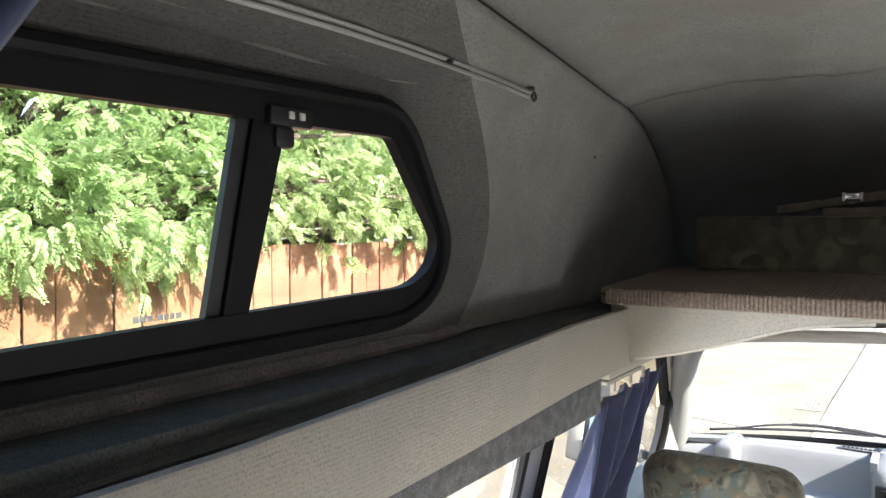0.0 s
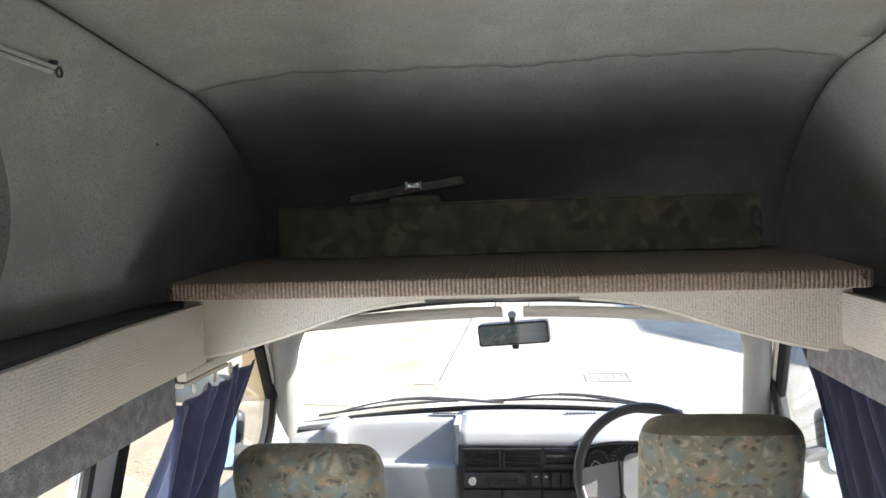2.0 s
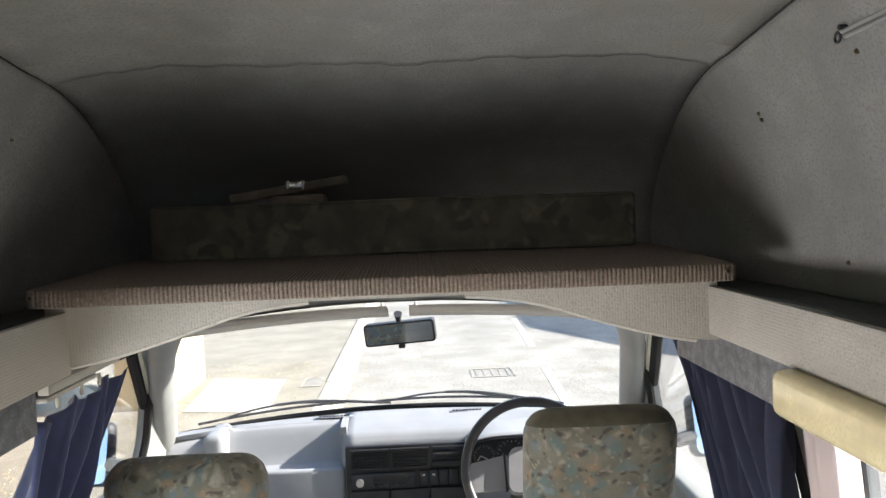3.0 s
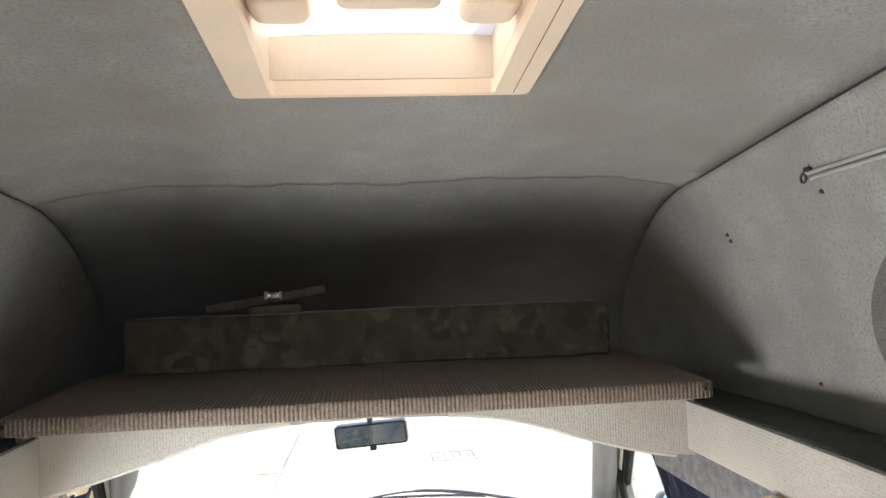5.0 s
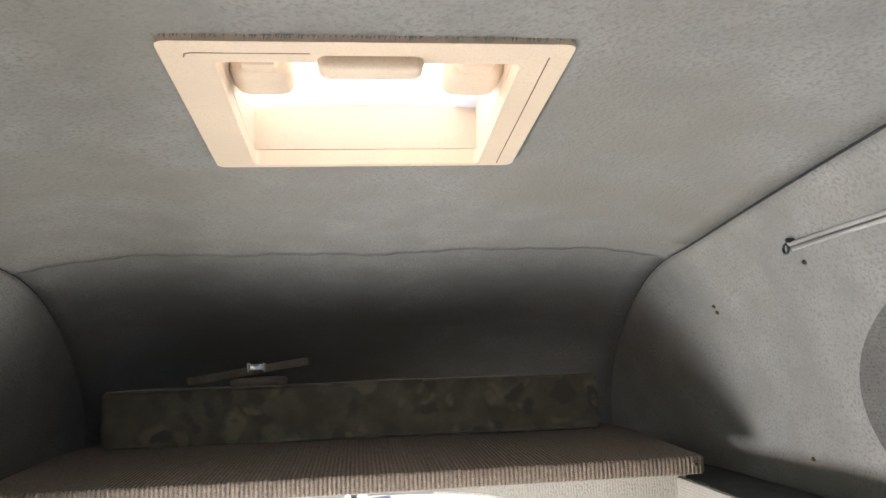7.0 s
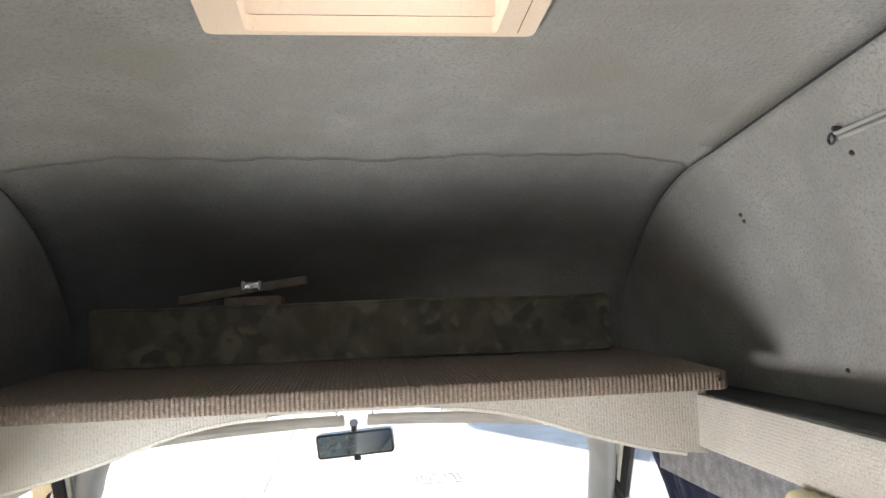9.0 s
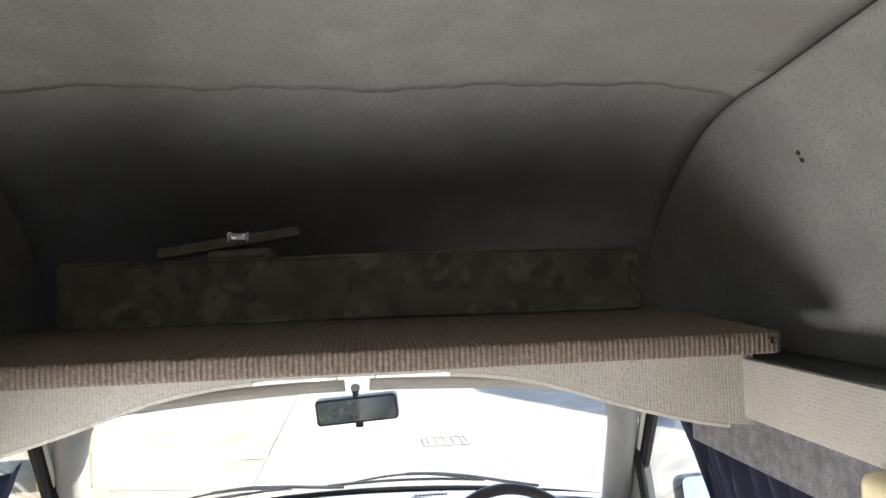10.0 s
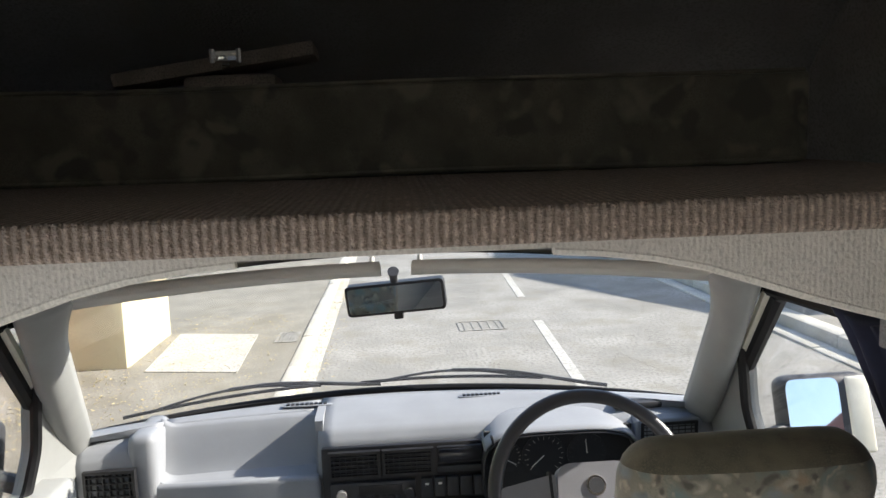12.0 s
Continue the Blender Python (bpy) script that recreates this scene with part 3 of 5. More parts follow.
part("board", bm, M_BUNK, bunk)
for x in (-0.625, 0.627):
    part("eyelet", tube([(x + 0.0045 * math.cos(a), -0.001, 1.949 + 0.0045 * math.sin(a)) for a in lin(0, 5.9, 12)], 0.0018, 6, closed=True), M_SCREW, bunk, "brass eyelet")
    part("eyelet_hole", box(x - 0.003, x + 0.003, -0.0012, 0.004, 1.946, 1.952, 0.001), M_SEAM, bunk, "dark screw hole")

# tufts of the carpet pile along the front edge
bm = bmesh.new()
rnd = random.Random(4)
for i in range(1500):
    x = rnd.uniform(-0.63, 0.635)
    top = rnd.random() < 0.5
    z = 1.9595 if top else 1.933
    d = Vector((rnd.uniform(-1, 1) * 0.0015, -0.001 - rnd.random() * 0.002, (0.0025 if top else -0.002) * rnd.random()))
    p = Vector((x, 0.001 + rnd.random() * 0.003, z))
    a, b = bm.verts.new(p - Vector((0.001, 0, 0))), bm.verts.new(p + Vector((0.001, 0, 0)))
    c = bm.verts.new(p + d)
    bm.faces.new((a, b, c))
tagged(part("pile", bm, M_BUNK, bunk, "frayed carpet pile"), kind="stuff")

cush = thing("bunk_cushion", (0, 0.5, 1.98), "faded leaf-print foam cushion lying on the bunk board", "cushion")
bm = bmesh.new()
bmesh.ops.create_cube(bm, size=1.0)
bmesh.ops.subdivide_edges(bm, edges=bm.edges, cuts=1)
bmesh.ops.scale(bm, vec=(1.14, 0.18, 0.128), verts=bm.verts)
es = [e for e in bm.edges if len(e.link_faces) == 2 and e.calc_face_angle(0) > 1.0]
bmesh.ops.bevel(bm, geom=es, offset=0.012, segments=3, profile=0.5, affect="EDGES")
bmesh.ops.subdivide_edges(bm, edges=[e for e in bm.edges if e.calc_length() > 0.2], cuts=16, use_grid_fill=True)
for v in bm.verts:
    v.co.z += 0.0012 * math.sin(v.co.x * 9 + 1) + (0.0012 * math.sin(v.co.x * 23) if v.co.z > 0 else 0)
    v.co.y += 0.002 * math.sin(v.co.x * 13)
CUSH = Matrix.Translation((0.013, 0.503, 2.0445)) @ Matrix.Rotation(math.atan2(-0.043, 1.14), 4, "Z") @ Matrix.Rotation(radians(-0.05), 4, "Y")
bmesh.ops.transform(bm, matrix=CUSH, verts=bm.verts)
part("cover", bm, M_MATTRESS, cush)
for dz in (-0.058, 0.062):
    pts = [CUSH @ Vector((x, -0.089 + 0.002 * math.sin(x * 13), dz + 0.0012 * math.sin(x * 9 + 1))) for x in lin(-0.558, 0.558, 60)]
    part("piping", tube(pts, 0.0035, 6), M_MATTRESS, cush, "corded piping")

fold = thing("folded_board", (-0.24, 0.47, 2.115), "narrow brown carpeted board with a metal hinge, lying on the cushion", "board")
part("arm", box(-0.14, 0.14, -0.04, 0.04, -0.010, 0.010, 0.004, m=Matrix.Translation((-0.240, 0.50, 2.143)) @ Matrix.Rotation(radians(-8), 4, "Y")), M_BOARD, fold)
part("pad", box(-0.285, -0.155, 0.465, 0.54, 2.106, 2.130, 0.010), M_BOARD, fold)
hinge = part("hinge", box(-0.236, -0.206, 0.4555, 0.459, 2.146, 2.160, 0.001), M_CHROME, fold, "bright metal hinge")
for dx in (-0.018, 0.018):
    part("hinge_leaf", tube([(-0.221 + dx, 0.4565, 2.1430), (-0.221 + dx, 0.4565, 2.1620)], 0.0045, 8), M_CHROME, fold, "bright hinge leaf")
part("hinge_pin", tube([(-0.226, 0.455, 2.140), (-0.216, 0.455, 2.140)], 0.003, 6), M_CHROME, fold)

# ---------------------------------------------------------------- roof hatch
HZ0, HZ1 = 2.461, 2.431


def on_ceiling(u, v, w):
    return (u, v, HZ0 + (HZ1 - HZ0) * (v - HY0) / (HY1 - HY0) - 0.004 + w)


hatch = thing("roof_hatch", (0.035, -0.52, 2.45), "closed peach-beige roof hatch with a milky dome let into the ceiling", "roof hatch")
outer = rounded([(HX0, HY0), (HX1, HY0), (HX1, HY1), (HX0, HY1)], 0.012, 4)
IX0, IX1, IY0, IY1 = HX0 + 0.048, HX1 - 0.048, HY0 + 0.040, HY1 - 0.009
inner = rounded([(IX0, IY0), (IX1, IY0), (IX1, IY1), (IX0, IY1)], 0.008, 3)
flange = plate(outer, [inner], 0.020, lambda u, v, w: on_ceiling(u, v, w - 0.008))
part("flange", flange, M_HATCH, hatch)
M_JOINT = mat("brown_joint_line", (0.25, 0.15, 0.09), 0.8)
for line in ([(HX0 + 0.022, HY0 + 0.030), (HX0 + 0.024, HY0 + 0.024), (HX0 + 0.030, HY0 + 0.022), (HX0 + 0.14, HY0 + 0.022)],
             [(HX1 - 0.022, HY0 + 0.026), (HX1 - 0.022, HY1 - 0.010)]):
    part("joint", tube([on_ceiling(u, v, -0.0078) for u, v in line], 0.0009, 5), M_JOINT, hatch, "fine dark joint line")
for (x0, x1, y0, y1) in ((IX0 - 0.006, IX0, IY0, IY1), (IX1, IX1 + 0.006, IY0, IY1), (IX0 - 0.006, IX1 + 0.006, IY0 - 0.006, IY0), (IX0 - 0.006, IX1 + 0.006, IY1, IY1 + 0.006)):
    part("lining", plate([(x0, y0), (x1, y0), (x1, y1), (x0, y1)], [], 0.078, lambda u, v, w: on_ceiling(u, v, w + 0.013)), M_BLIND, hatch, "cream shaft lining")
part("dome", sheet(lin(IX0 - 0.02, IX1 + 0.02, 14), lin(IY0 - 0.02, IY1 + 0.02, 12),
                   lambda u, v: on_ceiling(u, v, 0.070 + 0.03 * (1 - ((u - 0.035) / 0.17) ** 2) * (1 - ((v + 0.52) / 0.17) ** 2))), M_DOME, hatch, "milky translucent dome")
handle = part("handle", box(0.035 - 0.052, 0.035 + 0.052, -0.017, 0.017, -0.016, 0.012, 0.010, 3, m=Matrix.Translation((0, HY0 + 0.043, HZ0 - 0.012))), M_HATCH, hatch, "rounded grip")
for cx in (IX0 + 0.034, IX1 - 0.034):
    cat = part("catch", box(cx - 0.034, cx + 0.034, IY0 + 0.070, IY0 + 0.140, HZ0 - 0.002, HZ0 + 0.044, 0.016, 3), M_HATCH, hatch, "rounded catch housing")
    part("catch_button", box(cx - 0.020, cx + 0.020, IY0 + 0.052, IY0 + 0.076, HZ0 + 0.002, HZ0 + 0.032, 0.008), M_HATCH, cat)
# frayed carpet pile along the rear edge of the hatch
bm = bmesh.new()
for i in range(150):
    x = rnd.uniform(HX0, HX1)
    a = Vector((x, HY0 - 0.004, ceil_z(x, HY0) - 0.001))
    d = Vector((rnd.uniform(-0.0015, 0.0015), rnd.uniform(0.001, 0.004), -rnd.uniform(0.001, 0.0045)))
    bm.faces.new([bm.verts.new(a), bm.verts.new(a + Vector((0.002, 0, 0))), bm.verts.new(a + d)])
tagged(part("carpet_fray", bm, M_WALL), "frayed grey carpet pile along the hatch edge", "carpet fray", kind="stuff")

# ---------------------------------------------------------------- curtain rails on the side walls
for side, x, y0, z0 in ((-1, 0.630, -0.306, 2.303), (1, 0.664, -0.296, 2.298)):
    rail = thing("curtain_rail", (side * x, -0.9, 2.31), "thin aluminium curtain rail screwed along the wall", "curtain rail", "upper curtain rails")
    for dz in (0.0, 0.009):
        part("bar", tube([(side * (x + 0.004), y, z0 + 0.010 * math.sin(math.pi * min(1.0, (y0 - y) / 0.8)) + dz) for y in lin(y0 - (0.012 if dz == 0 else 0.0), -1.6, 12)], 0.0032, 8), M_ALU, rail)
    part("end_loop", tube([(side * (x + 0.002), y0 + 0.004 + 0.007 * math.cos(a), z0 + 0.003 + 0.007 * math.sin(a)) for a in lin(0, 5.76, 12)], 0.0022, 6, closed=True), M_DARKBOX, rail, "dark wire loop")
    for y in (y0 - 0.012, y0 - 0.262):
        part("screw", tube([(side * (x - 0.006), y, z0 + 0.014), (side * (x + 0.02), y, z0 + 0.014)], 0.0035, 8), M_DARKBOX, rail, "dark screw")
for (x, y, z) in ((0.684, -0.304, 2.279), (0.678, 0.033, 2.236), (0.676, 0.030, 2.224), (0.745, -0.144, 1.967), (0.747, -0.333, 1.955), (-0.69, 0.069, 2.235)):
    wx = OFF + math.copysign(wall_x(y, z), x)
    s = solid("wall_screw", tube([(wx * 0.994, y, z), (wx, y, z), (wx * 1.004, y, z)], [0.0025, 0.0042, 0.0042], 10), M_SCREW, "small brass screw sunk in the carpeted wall", "screw", "wall screws")


def drape(name, f, nu, nv, material, parent=None, label=""):
    bm = sheet(lin(0, 1, nu), lin(0, 1, nv), f)
    ob = part(name, bm, material, parent, label, angle=80)
    thicken(ob, 0.0012, 0)
    return ob


# gathered upper curtain at the back end of the left rail
cur = thing("curtain", (-0.64, -1.25, 1.95), "gathered navy curtain on the upper rail, tied to the back", "curtain", "upper curtains")
drape("cloth", lambda u, v: (-0.642 - 0.03 * v + 0.016 * math.sin(u * 40 + v * 2), -1.6 + u * (0.50 - 0.22 * v), 2.318 - 0.36 * v), 60, 14, M_CURTAIN, cur)

# drawn curtain across the tailgate, seen in the rear-view mirror
M_DRAWN = mat("faded_blue_curtain_cloth", (0.30, 0.34, 0.42), 0.9, var=0.15, scale=12, fine=500, bump=0.3, depth=0.001, sheen=0.3)
back_cur = thing("curtain", (0, REAR + 0.06, 1.0), "faded blue curtain drawn in folds across the tailgate", "curtain", "rear curtains")
drape("cloth", lambda u, v: (-0.60 + 1.2 * u, REAR + 0.06 + 0.022 * math.sin(u * 75 + 1.4 * math.sin(v * 2)) + 0.01 * math.sin(u * 31), 2.42 - 1.5 * v), 200, 12, M_DRAWN, back_cur)

# ---------------------------------------------------------------- cab door curtains
curL = thing("curtain", (-0.66, 0.25, 1.2), "navy pleated curtain hanging by hooks from a white track", "curtain", "cab curtains")


def left_cloth(u, v):
    # u across the cloth, v downwards
    top = 1.738 - 0.030 * abs(math.sin(u * 8.5 + 0.4)) * (1 - v) - 0.02 * (1 - u) * (1 - v)
    y = 0.09 + u * (0.44 - 0.05 * math.sin(v * 3)) - 0.31 * v
    fold = 0.030 * math.sin(u * 21 + 1.6 * math.sin(v * 2.4 + u * 4)) + 0.015 * math.sin(u * 47 + 2.2 * math.sin(u * 9) + v * 2.5)
    fold += 0.006 * math.sin(u * 90 + v * 9) * (1 - v)
    return (-0.672 - 0.06 * v + fold * (0.45 + 0.55 * min(1, v * 3)), y, top - 0.62 * v)


drape("cloth", left_cloth, 110, 40, M_CURTAIN, curL)
track = thing("curtain_track", (-0.66, 0.2, 1.74), "white plastic curtain track above the cab door", "curtain track")
part("channel", box(-0.672, -0.650, 0.10, 0.45, 1.752, 1.772, 0.003), M_TRACK, track)
part("lower_lip", box(-0.678, -0.655, 0.10, 0.33, 1.738, 1.748, 0.002), M_TRACK, track)
for y in (0.155, 0.262, 0.350):
    part("hook", box(-0.664, -0.657, y - 0.006, y + 0.006, 1.716, 1.744, 0.003), M_TRACK, track, "small plastic hook")
curR = thing("curtain", (0.69, 0.2, 1.2), "navy pleated curtain drawn across the cab door window, coloured darker as backlit", "curtain", "cab curtains")


def right_cloth(u, v):
    y = 0.565 - u * 0.585 - (1 - u) * (0.40 * v ** 0.8) + 0.02 * v
    fold = 0.026 * math.sin(u * 64 + 3.0 * math.sin(v * 1.3 + u * 3) + 1.5 * math.sin(u * 17)) + 0.011 * math.sin(u * 121 + 2 * math.sin(u * 23) + v * 5)
    fold += 0.012 * math.sin(u * 9 + v * 3)
    return (0.715 + 0.05 * v + fold, y, 1.742 - 0.020 * u - 0.62 * v)


drape("cloth", right_cloth, 190, 40, M_CURTAIN_SHADED, curR)
pale = thing("curtain", (0.70, -0.15, 1.2), "pale pink thin curtain beside the strip lamp", "curtain", "side curtains")
drape("cloth", lambda u, v: (0.715 + 0.05 * v + 0.006 * math.sin(u * 16), -0.075 - u * 0.17 - 0.03 * v, 1.742 - 0.6 * v), 30, 20, M_PALE, pale)

lamp = thing("strip_lamp", (0.62, -0.4, 1.76), "yellowed plastic strip lamp under the side panel, unlit", "lamp")
part("diffuser", box(0.585, 0.650, -0.76, -0.236, 1.748, 1.820, 0.016, 3), M_LAMP, lamp)
part("base", box(0.649, 0.6505, -0.77, -0.226, 1.742, 1.822, 0.0005), M_BRICK, lamp, "brown mounting strip")

# ---------------------------------------------------------------- windscreen, pillars, header
def screen_pt(u, v):
    """Windscreen surface: u from -1 to 1 across, v from 0 at the base to 1 at the top."""
    hw = 0.86 - 0.13 * v
    y = 1.63 - 0.60 * v - (0.20 - 0.09 * v) * u * u
    z = 1.305 + 0.465 * v - (0.02 + 0.035 * v) * u * u
    return Vector((u * hw, y, z))


ws = thing("windscreen", (0, 1.6, 1.3), "clear curved windscreen in a black rubber seal", "windscreen", kind="structure")
part("pane", sheet(lin(-1, 1, 24), lin(0, 1.10, 10), screen_pt), M_GLASS, ws)
seal = [screen_pt(u, 0) for u in lin(-1, 1, 30)] + [screen_pt(1, v) for v in lin(0.1, 1.0, 8)] + [screen_pt(u, 1.1) for u in lin(1, -1, 30)] + [screen_pt(-1, v) for v in lin(1.0, 0.1, 8)]
part("seal", tube(seal, 0.011, 8, closed=True), M_RUBBER, ws, "black rubber seal")
for side in (-1, 1):
    def pillar_pt(a, v, side=side):
        # a runs round the pillar's section; it flares into the headliner at the top
        p = screen_pt(side * 0.985, v)
        w = 0.060 + 0.012 * math.cos(v * 3.1)
        flare = 0.05 * max(0.0, (v - 0.78) / 0.4) ** 2
        shift = 0.040 * (1 - v) if side < 0 else 0.006
        return p + Vector((side * (shift - 0.045 - flare * (0.5 + 0.5 * math.cos(a)) + w * (0.5 - 0.5 * math.cos(a))),
                           -0.02 - 0.05 * math.sin(a) - 0.055 * (a / math.pi), -0.006 - 0.03 * math.sin(a) + 0.02 * a / math.pi))
    bm = sheet(lin(0, math.pi, 12), lin(-0.12, 1.18, 22), pillar_pt)
    thicken(structure("pillar", bm, M_PILLAR, "grey vinyl-trimmed windscreen pillar"), 0.012, 0)
    # cream door frame strip and black seal behind the pillar
    def strip_pt(v, off, side=side):
        p = screen_pt(side * 0.985, v)
        return (p.x + side * (0.028 + off * 0.3), p.y - 0.105 - off, p.z + 0.01)
    structure("trim", tube([strip_pt(v, 0.0) for v in lin(-0.1, 0.98, 12)], 0.013, 8), M_CREAM, "cream-painted door frame strip")
    structure("trim", tube([strip_pt(v, 0.03) for v in lin(-0.1, 0.96, 12)], 0.017, 8), M_RUBBER, "black door seal")
    structure("trim", tube([(side * 0.75, y, 1.768 - 0.02 * abs(y - 0.5)) for y in lin(0.05, 0.98, 14)], 0.016, 8), M_RUBBER, "black door seal")
header = [screen_pt(u, 1.12) + Vector((0, -0.02, 0.004)) for u in lin(-1, 1, 24)]
structure("screen_header", tube(header, 0.018, 10), M_PILLAR, "grey windscreen header")
visor_specs = ((-0.70, -0.032), (0.034, 0.73))
for x0, x1 in visor_specs:
    v = thing("sun_visor", ((x0 + x1) / 2, 1.0, 1.77), "padded grey vinyl sun visor folded up to the headliner", "sun visor", "sun visors")
    pts = lambda s, t, x0=x0, x1=x1: (x0 + (x1 - x0) * s, 1.035 - 0.16 * t - 0.10 * ((x0 + (x1 - x0) * s) / 0.73) ** 2,
                                      1.760 + 0.035 * t - 0.035 * ((x0 + (x1 - x0) * s) / 0.73) ** 2)
    ob = part("pad", sheet(lin(0, 1, 14), lin(0, 1, 5), pts), M_VISOR, v)
    thicken(ob, 0.018, 0)
    part("edge", tube([pts(s, 0) for s in lin(0, 1, 14)], 0.011, 8), M_VISOR, v, "rounded visor edge")
    part("clip", tube([pts(0.97 if x0 < 0 else 0.03, 0), Vector(pts(0.97 if x0 < 0 else 0.03, 0)) + Vector((0, 0.02, 0.03))], 0.006, 8), M_VISOR, v, "grey plastic clip")

mir = thing("rear_view_mirror", (0, 1.167, 1.67), "black-framed rear-view mirror on a short stalk", "mirror")
MM = Matrix.Translation((-0.004, 1.167, 1.672)) @ Matrix.Rotation(radians(-5.0), 4, "Y") @ Matrix.Rotation(radians(-10), 4, "Z") @ Matrix.Rotation(radians(4), 4, "X")
ring = rounded([(-0.121, -0.036), (0.121, -0.036), (0.121, 0.040), (-0.121, 0.040)], 0.012, 4)
glassring = rounded([(-0.115, -0.030), (0.115, -0.030), (0.115, 0.034), (-0.115, 0.034)], 0.009, 4)
bm = plate(ring, [], 0.030, lambda u, v, w: MM @ Vector((u, w, v)))
part("housing", bm, M_BLACK, mir)
part("glass", plate(glassring, [], 0.001, lambda u, v, w: MM @ Vector((u, -0.0015 - w, v))), M_MIRROR, mir, "mirror glass")
part("lever", box(-0.008, 0.014, -0.004, 0.012, -0.050, -0.034, 0.003, m=MM), M_BLACK, mir, "dip lever")
part("stalk", tube([(-0.004, 1.180, 1.705), (-0.006, 1.165, 1.728), (-0.006, 1.15, 1.742)], [0.009, 0.010, 0.014], 12), M_DARKBOX, mir, "dark grey stalk")


# ---------------------------------------------------------------- dashboard
dash = thing("dashboard", (0, 1.4, 1.0), "blue-grey moulded van dashboard with an open tray", "dashboard")


def dash_prof(x):
    """Section of the dashboard at x as points (y, z) from the front of the top down to the lower face."""
    yb = 1.61 - 0.20 * (x / 0.86) ** 2
    near = 1.385 - 0.05 * (x / 0.86) ** 2
    return [(yb, 1.295), (yb - 0.06, 1.300), (near + 0.06, 1.278), (near + 0.02, 1.262), (near, 1.235), (near - 0.006, 1.15), (near + 0.01, 1.05), (near + 0.04, 0.85)]


def dash_body(x0, x1, n):
    xs = lin(x0, x1, n)
    bm = bmesh.new()
    rows = []
    for x in xs:
        pr = dash_prof(x)
        fine = []
        for i in range(len(pr) - 1):
            for k in range(3):
                t = k / 3
                fine.append((pr[i][0] * (1 - t) + pr[i + 1][0] * t, pr[i][1] * (1 - t) + pr[i + 1][1] * t))
        fine.append(pr[-1])
        rows.append([bm.verts.new((x, y, z)) for y, z in fine])
    for i in range(len(rows) - 1):
        for j in range(len(rows[0]) - 1):
            bm.faces.new((rows[i][j], rows[i + 1][j], rows[i + 1][j + 1], rows[i][j + 1]))
    return bm


for x0, x1, n in ((-0.87, -0.66, 8), (-0.232, 0.87, 26)):
    ob = part("top", dash_body(x0, x1, n), M_DASH, dash, angle=60)
    thicken(ob, 0.012, 0)
# tray between the left vent block and the centre console
def tray_back(x):
    return 1.515 - 0.05 * (x / 0.6) ** 2


tray = part("tray", sheet([-0.668, -0.655, -0.64] + lin(-0.62, -0.28, 9) + [-0.255, -0.238, -0.232], lin(0, 1, 14),
      lambda x, t: (x, 1.362 + (tray_back(x) - 1.362) * t,
                    1.152 + 0.012 * t + 0.129 * smooth_step(0.50, 1.02, t) + 0.02 * smooth_step(-0.63, -0.668, x))), M_DASH, dash, "open moulded tray")
back_strip = part("top", sheet(lin(-0.672, -0.230, 11), lin(0, 1, 6), lambda x, t: (x, tray_back(x) + (1.612 - 0.20 * (x / 0.86) ** 2 - tray_back(x)) * t,
      1.292 + 0.008 * math.sin(2.6 * t))), M_DASH, dash, angle=60)
thicken(back_strip, 0.010, out=(0, 0, -1))
thicken(tray, 0.008, out=(0, 0, -1))
part("tray_front", box(-0.670, -0.228, 1.345, 1.372, 0.85, 1.162, 0.012, 3), M_DASH, dash)
div = [(1.380, 1.10), (1.405, 1.296), (1.42, 1.301), (1.50, 1.303), (1.56, 1.300), (1.56, 1.10)]
part("tray_divider", plate(div, [], 0.022, lambda u, v, w: (-0.240 + w, u, v)), M_DASH, dash, "blue-grey divider")
part("tray_cheek", box(-0.730, -0.655, 1.340, 1.530, 1.00, 1.3035, 0.024, 4), M_DASH, dash)
part("speaker_lid", box(0.60, 0.74, 1.395, 1.455, 1.280, 1.3005, 0.008), M_DARKBOX, dash, "dark grille lid")


def vent(x0, x1, z0, z1, y, cols, rows, parent):
    v = part("vent", plate([(x0, z0), (x1, z0), (x1, z1), (x0, z1)], [[(x0 + 0.008, z0 + 0.008), (x1 - 0.008, z0 + 0.008), (x1 - 0.008, z1 - 0.008), (x0 + 0.008, z1 - 0.008)]],
                           0.02, lambda u, w, d: (u, y + d, w)), M_BLACK, parent, "black air vent")
    part("vent_back", box(x0 + 0.004, x1 - 0.004, y + 0.022, y + 0.026, z0 + 0.004, z1 - 0.004), M_SEAM, v)
    for c in range(cols):
        x = x0 + 0.008 + (x1 - x0 - 0.016) * (c + 0.5) / cols
        part("slat", box(x - 0.0013, x + 0.0013, y + 0.003, y + 0.016, z0 + 0.008, z1 - 0.008), M_DARKBOX, v)
    for r in range(rows):
        z = z0 + 0.008 + (z1 - z0 - 0.016) * (r + 0.5) / rows
        part("slat", box(x0 + 0.008, x1 - 0.008, y + 0.001, y + 0.010, z - 0.0012, z + 0.0012), M_DARKBOX, v)
    part("thumbwheel", box((x0 + x1) / 2 - 0.004, (x0 + x1) / 2 + 0.004, y - 0.004, y + 0.004, (z0 + z1) / 2 - 0.004, (z0 + z1) / 2 + 0.004, 0.001), M_DARKBOX, v)


